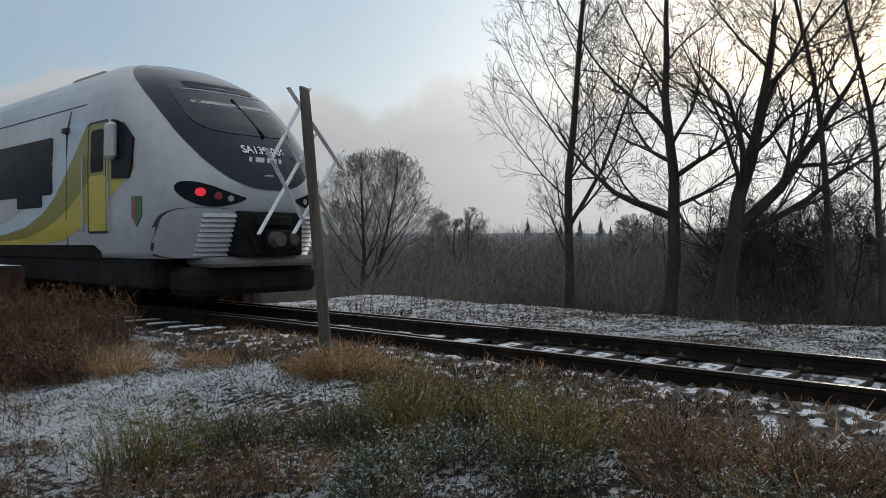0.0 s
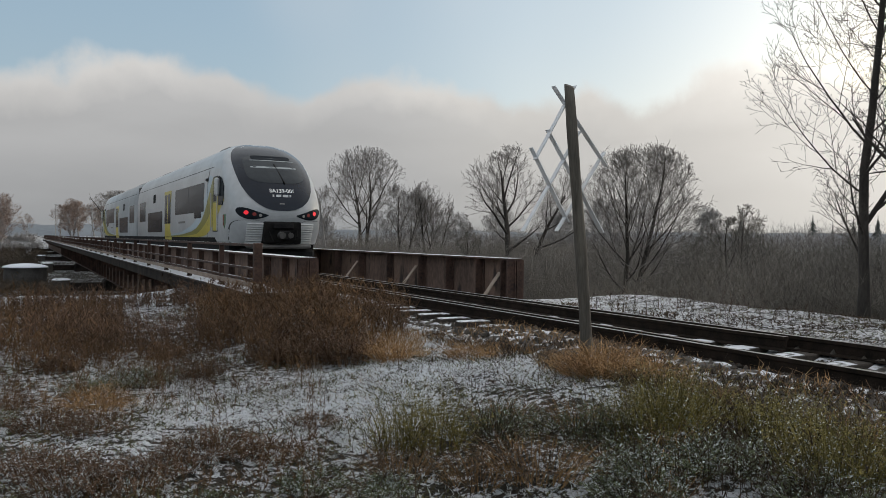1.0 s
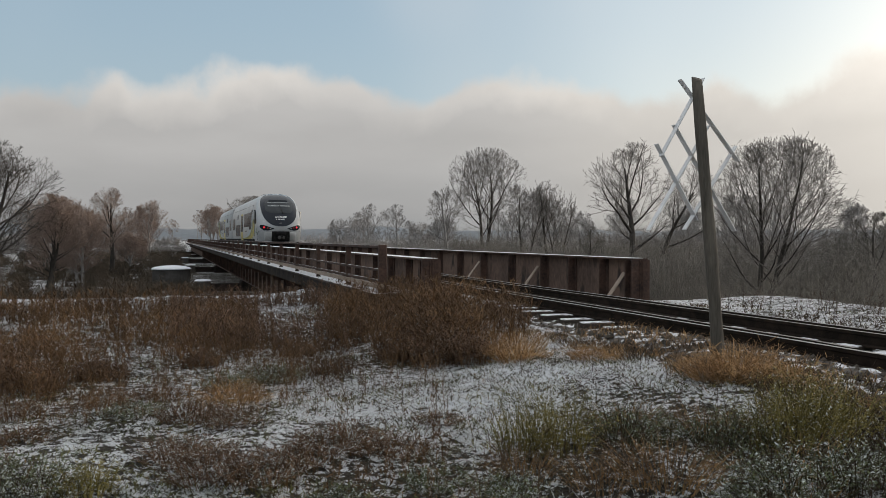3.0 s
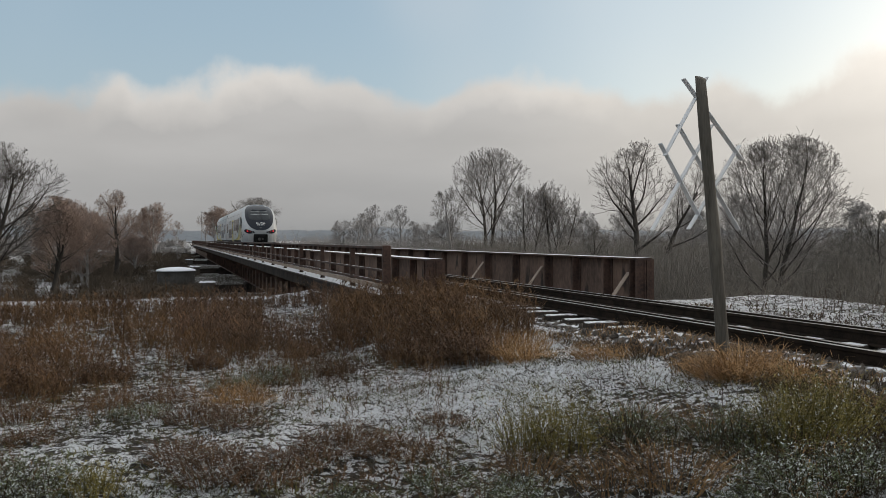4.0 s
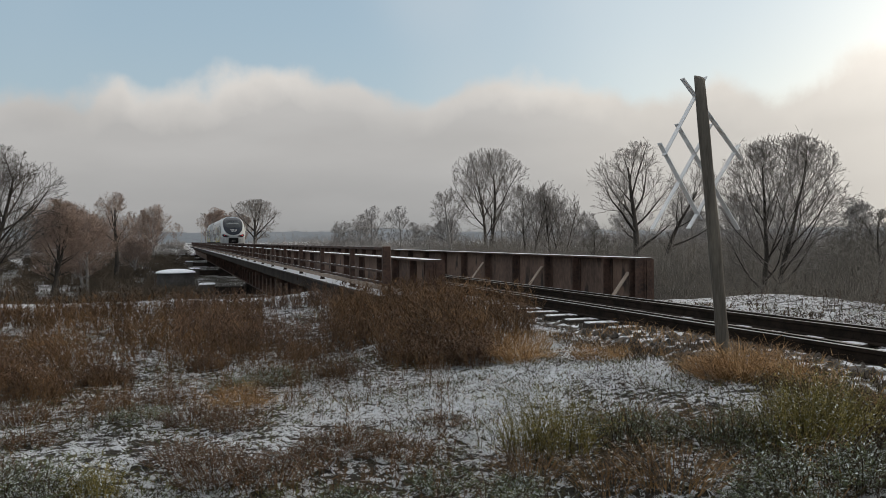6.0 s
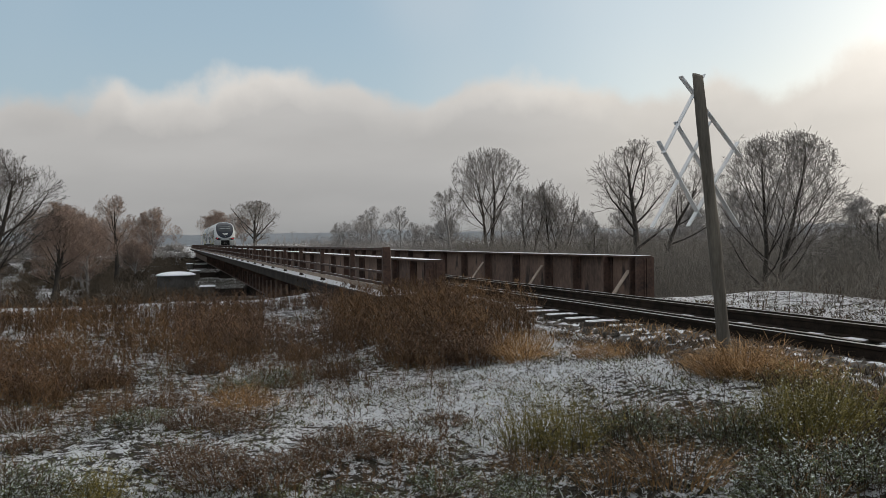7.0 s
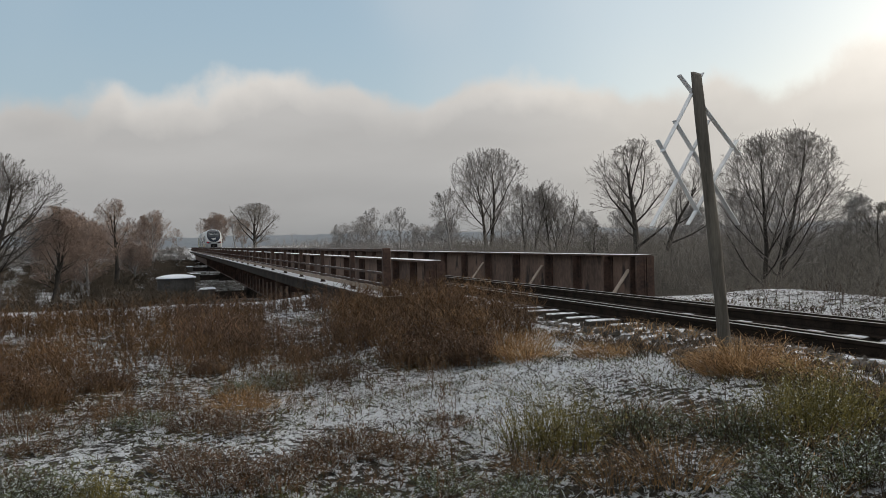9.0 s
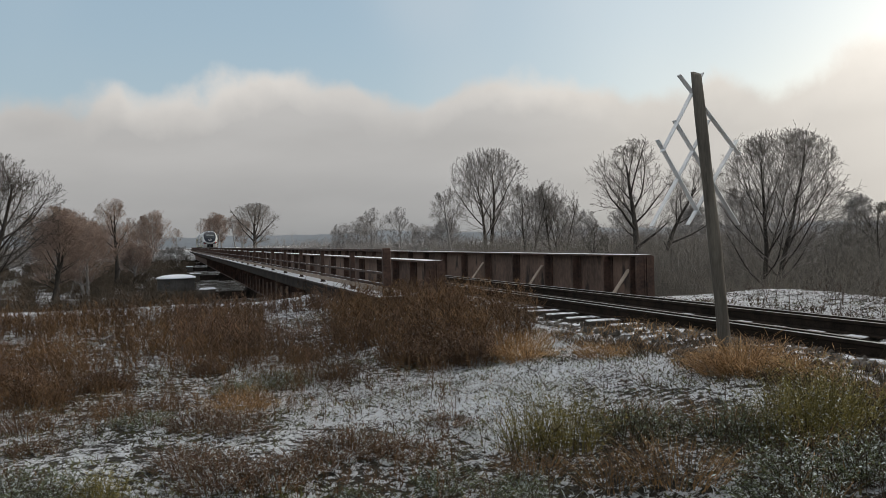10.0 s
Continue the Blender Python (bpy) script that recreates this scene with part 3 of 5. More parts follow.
# ---- crossing sign seen from behind: a leaning wooden pole with lattice of bars ----
def build_sign():
    s = thing("level_crossing_sign", "grey leaning wooden pole carrying a lattice of white bars", "crossing sign", at=(5.38, 6.56, 0))
    n, sides = 14, 14
    verts, faces = [], []
    for k in range(n + 1):
        t = k / n
        cx, cy, cz = 0.03 - 0.275 * t + 0.01 * math.sin(5 * t), 0.04 * t, 0.05 + 3.15 * t
        r = 0.068 - 0.012 * t + 0.003 * math.sin(17 * t)
        for j in range(sides):
            a = 2 * math.pi * j / sides
            rr = r * (1 + 0.05 * math.sin(3 * a + 4 * t))
            verts.append((cx + rr * math.cos(a), cy + rr * math.sin(a), cz + (0.03 * math.sin(a) if k == n else 0)))
    for k in range(n):
        for j in range(sides):
            faces.append((k * sides + j, k * sides + (j + 1) % sides, (k + 1) * sides + (j + 1) % sides, (k + 1) * sides + j))
    faces.append(tuple(n * sides + j for j in range(sides)))
    mesh_object("pole", verts, faces, M_POLE, s, "weathered round wooden pole", smooth=True)
    ends = [((5.47, 3.36), (6.29, 2.46)), ((5.80, 3.40), (5.23, 2.48)), ((5.18, 2.62), (5.73, 1.76)),
            ((6.29, 2.64), (5.57, 1.65)), ((5.43, 2.85), (6.29, 1.64)), ((5.92, 2.87), (5.10, 1.64))]
    for k, (a, b) in enumerate(ends):
        pts = [(q[0] * 0.907 - 5.38, 0.10 + 0.012 * k, 1.55 + (q[1] - 1.55) * 0.907) for q in (a, b)]
        bar("cross_bar", pts[0], pts[1], 0.068, 0.012, M_BAR, s, "flat white metal bar")


build_sign()


def build_far_masts():
    for x, y, h, r, label in ((9.7, 300.0, 12.0, 0.14, "thin dark signal mast far along the line"), (-2.9, 150.0, 5.2, 0.06, "slim pale lamp post on the far bank")):
        m = thing("mast", label, "mast", at=(x, y, -1.0))
        bm = bmesh.new()
        bmesh.ops.create_cone(bm, cap_ends=True, segments=8, radius1=r, radius2=r * 0.6, depth=h + 1, matrix=Matrix.Translation((0, 0, (h + 1) / 2)))
        part("mast_pole", bm, M_STEEL, m)
        boxed("mast_head", (-0.35, 0.35, -0.1, 0.1, h + 0.8, h + 1.05), M_STEEL, m)


build_far_masts()


# ---- train ----
SIDE_W = ((0.80, 1.36), (1.0, 1.40), (1.25, 1.43), (2.4, 1.43), (2.9, 1.41), (3.2, 1.37), (3.45, 1.30), (3.70, 1.18), (3.88, 1.00), (4.02, 0.72), (4.08, 0.42), (4.10, 0.02))
NOSE_Y = ((0.80, 0.20), (1.0, 0.10), (1.3, -0.03), (1.6, -0.14), (1.85, -0.15), (2.1, -0.06), (2.4, 0.11), (2.8, 0.43), (3.1, 0.73), (3.4, 1.09), (3.6, 1.40), (3.8, 1.82), (3.95, 2.2), (4.05, 2.65), (4.10, 3.2))
CORNER = ((0.80, 0.85), (1.6, 0.95), (2.4, 1.05), (3.2, 1.15), (3.7, 1.1), (4.10, 0.6))


def side_w(z):
    return float(np.interp(z, [a for a, _ in SIDE_W], [b for _, b in SIDE_W]))


def nose_y(x, z):
    """How far behind the tip the nose surface lies at this width and height."""
    y0 = float(np.interp(z, [a for a, _ in NOSE_Y], [b for _, b in NOSE_Y]))
    c = float(np.interp(z, [a for a, _ in CORNER], [b for _, b in CORNER]))
    s = min(1.0, abs(x) / side_w(z)) ** (1 / 0.72)
    return y0 + c * (1 - math.sqrt(max(0.0, 1 - s * s)) ** 0.95)


def side_x(y, z):
    """Half width of the car at this distance behind the tip and this height."""
    y0 = float(np.interp(z, [a for a, _ in NOSE_Y], [b for _, b in NOSE_Y]))
    c = float(np.interp(z, [a for a, _ in CORNER], [b for _, b in CORNER]))
    k = (y - y0) / c
    if k >= 1:
        return side_w(z)
    cs = max(0.0, 1 - max(k, 0.0)) ** (1 / 0.95)
    return side_w(z) * math.sqrt(max(0.0, 1 - cs * cs)) ** 0.72


def car_body(name, length, parent, at):
    zs = np.concatenate([np.linspace(0.80, 3.0, 23), np.linspace(3.08, 4.02, 20), [4.05, 4.075, 4.095]])
    angs = np.radians(np.linspace(-90, 90, 45))
    verts, faces = [], []
    for z in zs:
        w = side_w(z)
        row = [(-w, length, z)]
        row += [(w * np.sign(math.sin(a)) * abs(math.sin(a)) ** 0.72, 0, z) for a in angs]
        row += [(w, length, z)]
        verts += [(x, y if abs(y) > 1 else nose_y(x, z), z) for x, y, z in row]
    n = len(angs) + 2
    for k in range(len(zs) - 1):
        for j in range(n - 1):
            a = k * n + j
            faces.append((a, a + 1, a + n + 1, a + n))
    # roof ridge, floor and end wall
    o = (len(zs) - 1) * n
    faces.append(tuple(o + j for j in range(n)))
    faces.append(tuple(j for j in range(n - 1, -1, -1)))
    faces.append(tuple([k * n for k in range(len(zs))] + [k * n + n - 1 for k in range(len(zs) - 1, -1, -1)]))
    ob = mesh_object(name, verts, faces, M_WHITE, parent, "white painted car body with a rounded nose", smooth=True)
    ob.matrix_basis = at
    return ob


def front_patch(name, cx, cz, radii, mat, parent, offset, label="", rings=10, segs=64, lim=0.955):
    """A patch that lies on the nose; radii gives its half width and height for an angle."""
    verts, faces = [(cx, nose_y(cx, cz) - offset, cz)], []
    for r in range(1, rings + 1):
        for j in range(segs):
            a = 2 * math.pi * j / segs
            rx, rz = radii(a)
            x, z = cx + rx * r / rings, cz + rz * r / rings
            z = min(z, 4.09)
            m = lim * side_w(z)
            x = max(-m, min(m, x))
            verts.append((x, nose_y(x, z) - offset, z + offset * 0.5))
    for j in range(segs):
        faces.append((0, 1 + (j + 1) % segs, 1 + j))
    for r in range(rings - 1):
        o = 1 + r * segs
        for j in range(segs):
            faces.append((o + j, o + (j + 1) % segs, o + segs + (j + 1) % segs, o + segs + j))
    return mesh_object(name, verts, faces, mat, parent, label, smooth=True)


SHIFT = -0.75                                  # side fittings, measured from a point behind the tip


def side_panel(name, side, pts, mat, parent, lift=0.006, label=""):
    """A thin panel on the car's side, from its outline of (y, z)."""
    bm = bmesh.new()
    pts = [(y + SHIFT, z) for y, z in pts]
    dense = []
    for a, b in zip(pts, pts[1:] + pts[:1]):        # long edges follow the curve of the side
        k = 1 + int(math.hypot(b[0] - a[0], b[1] - a[1]) / 0.22) if a[0] < 3.0 else 1
        dense += [(a[0] + (b[0] - a[0]) * i / k, a[1] + (b[1] - a[1]) * i / k) for i in range(k)]
    pts = dense
    cy, cz = sum(p[0] for p in pts) / len(pts), sum(p[1] for p in pts) / len(pts)
    rings = []
    for t in (1.0, 0.66, 0.33):
        rings.append([bm.verts.new((side * (side_x(cy + (y - cy) * t, cz + (z - cz) * t) + lift), cy + (y - cy) * t, cz + (z - cz) * t)) for y, z in pts])
    mid = bm.verts.new((side * (side_x(cy, cz) + lift), cy, cz))
    back = [bm.verts.new((v.co.x - side * (lift + 0.01), v.co.y, v.co.z)) for v in rings[0]]
    n = len(pts)
    for i in range(n):
        j = (i + 1) % n
        for a, b in ((back, rings[0]), (rings[0], rings[1]), (rings[1], rings[2])):
            bm.faces.new((a[i], a[j], b[j], b[i]))
        bm.faces.new((rings[2][i], rings[2][j], mid))
    return part(name, bm, mat, parent, label)


def side_strip(name, side, upper, lower, mat, parent, lift, label=""):
    verts, faces = [], []
    fine_u = [((1 - t) * a[0] + t * b[0], (1 - t) * a[1] + t * b[1]) for a, b in zip(upper[:-1], upper[1:]) for t in (0, 0.33, 0.67)] + [upper[-1]]
    fine_l = [((1 - t) * a[0] + t * b[0], (1 - t) * a[1] + t * b[1]) for a, b in zip(lower[:-1], lower[1:]) for t in (0, 0.33, 0.67)] + [lower[-1]]
    m = 9
    for (ya, za), (yb, zb) in zip(fine_u, fine_l):
        for k in range(m):
            t = k / (m - 1)
            y, z = ya + (yb - ya) * t + SHIFT, za + (zb - za) * t
            verts.append((side * (side_x(y, z) + lift), y, z))
    for i in range(len(fine_u) - 1):
        for k in range(m - 1):
            a = i * m + k
            faces.append((a, a + 1, a + m + 1, a + m))
    return mesh_object(name, verts, faces, mat, parent, label, smooth=True)


def rounded(y0, y1, z0, z1, r=0.08, n=4):
    out = []
    for cy, cz, a0 in ((y1 - r, z1 - r, 0), (y0 + r, z1 - r, 90), (y0 + r, z0 + r, 180), (y1 - r, z0 + r, 270)):
        for k in range(n + 1):
            a = radians(a0 + 90 * k / n)
            out.append((cy + r * math.cos(a), cz + r * math.sin(a)))
    return out


def text_part(name, words, size, at, parent, bold=0.0):
    cu = bpy.data.curves.new(name, "FONT")
    cu.body, cu.size, cu.align_x, cu.align_y, cu.offset = words, size, "CENTER", "CENTER", bold
    tmp = bpy.data.objects.new("lettering", cu)
    scene.collection.objects.link(tmp)
    bpy.context.view_layer.update()
    me = bpy.data.meshes.new_from_object(tmp)
    bpy.data.objects.remove(tmp)
    bm = bmesh.new()
    bm.from_mesh(me)
    bpy.data.meshes.remove(me)
    for v in bm.verts:                       # letters stand on the curved nose
        x, z = v.co.x, at[1] + v.co.y * 0.92
        v.co = Vector((at[0] + x, nose_y(at[0] + x, z) - 0.028, z))
    me = bpy.data.meshes.new(name)
    bm.to_mesh(me)
    bm.free()
    me.materials.append(M_PRINT)
    ob = new(name, me)
    ob.parent = parent
    return ob


CAR = 21.4


def car_end(tr, lit):
    """All that sits on one car with its nose at y = 0; in the train's own space."""
    def mask_r(a):
        c, s = math.cos(a), math.sin(a)
        rx = 1.16 * math.copysign(abs(c) ** (0.72 if s > 0 else 0.84), c)
        rz = (0.92 if s > 0 else 1.33) * math.copysign(abs(s) ** (0.8 if s > 0 else 0.86), s)
        return rx, rz
    mask = front_patch("front_mask", 0, 3.14, mask_r, M_MASK, tr, 0.010, "glossy black oval front mask")

    def screen_r(a):
        c, s = math.cos(a), math.sin(a)
        return 0.90 * math.copysign(abs(c) ** 0.5, c), (0.50 if s > 0 else 0.46) * math.copysign(abs(s) ** 0.55, s)
    front_patch("windscreen", 0, 3.12, screen_r, M_SCREEN, mask, 0.018, "dark windscreen")

    def strip_r(hw, hz):
        return lambda a: (hw * math.copysign(abs(math.cos(a)) ** 0.25, math.cos(a)), hz * math.copysign(abs(math.sin(a)) ** 0.5, math.sin(a)))
    # two thin pale bands laid across the screen, with the display strip above
    front_patch("sun_blind", 0, 3.17, strip_r(0.72, 0.028), M_LINER, mask, 0.021, "thin pale band across the windscreen", rings=3)
    front_patch("destination_display", 0, 3.50, strip_r(0.62, 0.07), M_GLASS, mask, 0.024, "unlit destination display", rings=3)
    front_patch("upper_blind", 0, 3.40, strip_r(0.70, 0.012), M_LINER, mask, 0.022, rings=3)
    text_part("unit_number", "SA139-006", 0.175, (0.05, 2.42), tr, 0.004)
    bm = bmesh.new()                          # running number, not spelled out
    for k, wd in enumerate((0.05, 0.15, 0.17, 0.05)):
        x0 = (-0.27, -0.16, 0.04, 0.25)[k]
        y0 = nose_y(x0, 2.27) - 0.035
        box(bm, x0, x0 + wd, y0, y0 + 0.012, 2.235, 2.305)
    part("number_bar", bm, M_PRINT, tr, "small white number bars")
    bm = bmesh.new()
    y0 = nose_y(0, 2.02) - 0.02
    box(bm, -0.08, 0.08, y0, y0 + 0.02, 2.01, 2.04, bevel=0.005)
    part("maker_badge", bm, M_STEEL, tr, "small metal badge")
    wp = bar("wiper", (0.18, nose_y(0.18, 2.66) - 0.05, 2.66), (0.02, nose_y(0.02, 3.3) - 0.04, 3.30), 0.035, 0.03, M_BLACKIRON, tr, "long black windscreen wiper")
    bar("wiper_blade", (0.10, nose_y(0.1, 2.9) - 0.055, 2.80), (-0.08, nose_y(0, 3.45) - 0.045, 3.42), 0.025, 0.03, M_BLACKIRON, wp)

    for sx in (-1, 1):
        def lamp_r(a, sx=sx):
            c, s = math.cos(a), math.sin(a)
            out = c * sx                       # pointed towards the middle, blunt and raised at the outer end
            return 0.44 * c, (0.140 + 0.085 * out) * s + 0.13 * out * (0.55 + 0.45 * out)
        lamp = front_patch("headlamp", sx * 0.86, 1.68, lamp_r, M_GLASS, tr, 0.012, "dark swept-back lamp cluster", rings=6, segs=36, lim=0.985)

        def dot(r):
            return lambda a: (r * math.cos(a), r * math.sin(a))
        front_patch("tail_lamp", sx * 1.05, 1.735, dot(0.062), M_TAIL if lit else M_LENS, lamp, 0.03, "round red tail lamp", rings=3, segs=20, lim=0.99)
        front_patch("marker_lamp", sx * 0.83, 1.69, dot(0.055), M_LENS, lamp, 0.024, "unlit lamp", rings=2, segs=16)
        front_patch("beam_lamp", sx * 0.66, 1.655, dot(0.045), M_STEEL, lamp, 0.024, "unlit lamp", rings=2, segs=16)
        # rounded corner cover with a louvred inner half
        def cover_r(hw, hz):
            return lambda a: (hw * math.copysign(abs(math.cos(a)) ** 0.45, math.cos(a)), hz * math.copysign(abs(math.sin(a)) ** 0.45, math.sin(a)))
        front_patch("cover_seam", sx * 0.98, 1.15, cover_r(0.437, 0.366), M_SEAM, tr, 0.030, "dark joint round the corner cover", rings=16, segs=64, lim=0.9995)
        front_patch("corner_cover", sx * 0.97, 1.14, cover_r(0.425, 0.355), M_WHITE, tr, 0.055, "white rounded corner cover", rings=16, segs=64, lim=0.9995)
        bm = bmesh.new()
        for k in range(9):
            z0 = 0.84 + k * 0.07
            xs = np.linspace(0.57, 1.02, 6)
            for a, b in zip(xs[:-1], xs[1:]):
                ya, yb = nose_y(a, z0) - 0.10, nose_y(b, z0) - 0.10
                p = [(sx * a, ya, z0), (sx * b, yb, z0), (sx * b, yb + 0.025, z0 + 0.052), (sx * a, ya + 0.025, z0 + 0.052)]
                q = [(x, y + 0.08, z) for x, y, z in p]
                vs = [bm.verts.new(c) for c in p + q]
                for f in ((0, 1, 2, 3), (4, 7, 6, 5), (0, 4, 5, 1), (3, 2, 6, 7), (0, 3, 7, 4), (1, 5, 6, 2)):
                    bm.faces.new([vs[i] for i in f])
        part("louvre", bm, M_GREYW, tr, "white louvred buffer cover")
    # coupler bay
    boxed("coupler_bay", (-0.57, 0.57, -0.17, 0.9, 0.84, 1.49), M_BLACKIRON, tr, "black recessed coupler bay", bevel=0.03)
    cp = boxed("coupler", (-0.14, 0.14, -0.48, -0.17, 0.95, 1.22), M_SKIRT, tr, "grey automatic coupler", bevel=0.03)
    bm = bmesh.new()
    bmesh.ops.create_cone(bm, cap_ends=True, segments=16, radius1=0.12, radius2=0.10, depth=0.16, matrix=pose(-0.12, -0.48, 1.08, 90))
    bmesh.ops.create_cone(bm, cap_ends=True, segments=16, radius1=0.09, radius2=0.08, depth=0.16, matrix=pose(0.14, -0.46, 1.08, 90))
    part("coupler_head", bm, M_IRON, cp, "worn dark metal coupler faces")
    boxed("coupler_box", (-0.3, 0.3, -0.26, -0.17, 1.28, 1.44), M_SKIRT, tr, bevel=0.02)
    for hx, hz in ((-0.42, 1.2), (-0.36, 1.1), (0.38, 1.15), (0.44, 1.25)):
        bar("air_hose", (hx, -0.16, hz), (hx * 0.9, -0.30, hz - 0.22), 0.035, 0.035, M_BLACKIRON, tr)
    bm = bmesh.new()
    box(bm, -0.92, 0.92, -0.08, 0.7, 0.68, 0.83, bevel=0.05)
    part("apron", bm, M_APRON, tr, "pale grey front apron")
    bm = bmesh.new()
    box(bm, -1.12, 1.12, 0.12, 0.9, 0.26, 0.675, bevel=0.1)
    part("snow_plough", bm, M_SKIRT, tr, "dark grey obstacle deflector")
    # underframe
    bm = bmesh.new()
    box(bm, -1.34, 1.34, 0.9, CAR - 0.1, 0.35, 0.86, bevel=0.04)
    part("underframe_skirt", bm, M_SKIRT, tr, "dark grey underframe skirt")
    for by in (3.6, CAR - 1.0):
        bm = bmesh.new()
        box(bm, -1.15, 1.15, by - 1.5, by + 1.5, 0.30, 0.62, bevel=0.05)
        bg_ = part("bogie", bm, M_BLACKIRON, tr, "black bogie frame")
        for wy in (-0.95, 0.95):
            for wx in (-0.75, 0.75):
                bm = bmesh.new()
                bmesh.ops.create_cone(bm, cap_ends=True, segments=28, radius1=0.42, radius2=0.42, depth=0.13, matrix=pose(wx, by + wy, 0.42, 0, 90))
                part("wheel", bm, M_RAIL, bg_)
    # sides
    for sd in (-1, 1):
        side_panel("side_window", sd, rounded(4.95, 10.6, 1.87, 2.86), M_GLASS, tr, 0.008, "dark tinted window band")
        side_panel("side_window", sd, rounded(5.4, 6.6, 1.66, 1.90, 0.05), M_GLASS, tr, 0.007)
        side_panel("side_window", sd, rounded(13.9, 18.3, 1.20, 2.12), M_GLASS, tr, 0.008, "dark tinted low window")
        side_panel("side_window", sd, rounded(19.2, 21.3, 1.74, 2.72), M_GLASS, tr, 0.008, "dark tinted window")
        door = side_panel("passenger_door", sd, rounded(11.6, 13.3, 0.88, 2.92, 0.06), M_YELLOW, tr, 0.012, "yellow double passenger door")
        for d0 in (11.72, 12.50):
            side_panel("door_glass", sd, rounded(d0, d0 + 0.68, 1.55, 2.78, 0.05), M_GLASS, door, 0.016, "dark door pane")
        side_panel("window_pillar", sd, [(7.72, 1.9), (7.76, 1.9), (7.76, 2.84), (7.72, 2.84)], M_SEAM, tr, 0.010)
        side_panel("intake_grille", sd, rounded(15.9, 16.6, 2.55, 2.95, 0.03), M_SKIRT, tr, 0.008)
        side_panel("body_seam", sd, [(4.38, 1.0), (4.41, 1.0), (4.41, 2.9), (4.33, 3.24), (4.30, 3.24), (4.38, 2.9)], M_SEAM, tr, 0.009)
        side_panel("sill_band", sd, [(3.4, 1.0), (3.2, 0.90), (3.2, 0.78), (22.7, 0.78), (22.7, 1.0)], M_SKIRT, tr, 0.007, "dark lower sill")
        # livery sweep
        C1 = [(13.6, 1.03), (11.0, 1.05), (9.0, 1.10), (7.2, 1.20), (6.2, 1.32), (5.4, 1.55), (4.9, 1.80), (4.5, 2.10), (4.1, 2.45), (3.75, 2.80), (3.6, 2.95)]
        C2 = [(13.6, 1.00), (11.0, 1.01), (9.0, 1.03), (7.2, 1.07), (6.2, 1.12), (5.4, 1.25), (4.8, 1.42), (4.2, 1.65), (3.6, 1.98), (3.0, 2.45), (2.75, 2.75)]
        C3 = [(13.6, 0.97), (11.0, 0.97), (9.0, 0.98), (7.2, 0.99), (6.2, 1.0), (5.4, 1.02), (4.6, 1.08), (3.9, 1.25), (3.2, 1.52), (2.5, 1.86), (1.95, 2.16)]
        C0 = [(13.6, 1.06), (11.0, 1.12), (9.0, 1.20), (7.2, 1.42), (6.3, 1.62), (5.6, 1.85), (5.1, 2.12), (4.75, 2.45), (4.5, 2.75), (4.3, 2.95), (4.1, 3.05)]
        side_strip("livery_blue", sd, C0, C1, M_PALEBLUE, tr, 0.003, "pale blue sweep")
        side_strip("livery_olive", sd, C1, C2, M_OLIVE, tr, 0.004, "olive sweep")
        side_strip("livery_yellow", sd, C2, C3, M_YELLOW, tr, 0.005, "yellow sweep")
        cab = side_panel("cab_door", sd, rounded(2.85, 3.55, 1.18, 2.96, 0.05), M_SEAM, tr, 0.007, "narrow cab door with dark edges")
        side_panel("door_leaf", sd, rounded(2.90, 3.50, 1.22, 2.10, 0.04), M_YELLOW, cab, 0.011)
        side_panel("door_leaf", sd, rounded(2.90, 3.50, 2.10, 2.92, 0.04), M_OLIVE, cab, 0.010)
        side_panel("door_glass", sd, rounded(2.98, 3.42, 2.15, 2.82, 0.06), M_GLASS, cab, 0.014, "small dark door pane")
        for hy in (2.76, 3.66):
            bar("handrail", (sd * 1.47, hy + SHIFT, 1.22), (sd * 1.47, hy + SHIFT, 2.45), 0.03, 0.03, M_WHITE, tr, "white vertical handrail")
        side_panel("cab_window", sd, [(2.66, 2.02), (2.66, 2.93), (2.32, 2.84), (1.98, 2.58), (2.02, 2.15), (2.14, 2.0)], M_GLASS, tr, 0.03, "dark cab side window")
        m = boxed("mirror", (sd * 1.52 - 0.07, sd * 1.52 + 0.07, 1.67, 1.91, 2.30, 2.86), M_GREYW, tr, "white wing mirror", bevel=0.05)
        boxed("mirror_arm", (sd * 1.43 - 0.08, sd * 1.43 + 0.08, 1.75, 1.81, 2.84, 2.90), M_SEAM, m)
        crest = side_panel("crest", sd, [(2.05, 1.72), (2.05, 1.42), (1.90, 1.27), (1.75, 1.42), (1.75, 1.72)], M_CRESTG, tr, 0.012, "small coat of arms in red and green")
        side_panel("crest_field", sd, [(2.02, 1.69), (2.02, 1.42), (1.91, 1.32), (1.91, 1.69)], M_LENS, crest, 0.016)
        side_panel("marking", sd, [(8.4, 1.52), (9.8, 1.52), (9.8, 1.60), (8.4, 1.60)], M_APRON, tr, 0.006, "grey lettering bar")
        boxed("side_camera", (sd * 1.44 - 0.05, sd * 1.44 + 0.05, 3.53, 3.69, 2.86, 2.96), M_SEAM, tr, bevel=0.02)
    # roof gear
    for ry, rl, rw, rh in ((3.9, 1.3, 0.70, 0.07), (10.2, 2.0, 0.7, 0.05), (16.0, 2.2, 0.7, 0.05)):
        bm = bmesh.new()
        box(bm, -rw, rw, ry, ry + rl, 3.80, 4.03 + rh, bevel=0.06)
        part("roof_unit", bm, M_APRON, tr, "pale grey roof equipment cover")
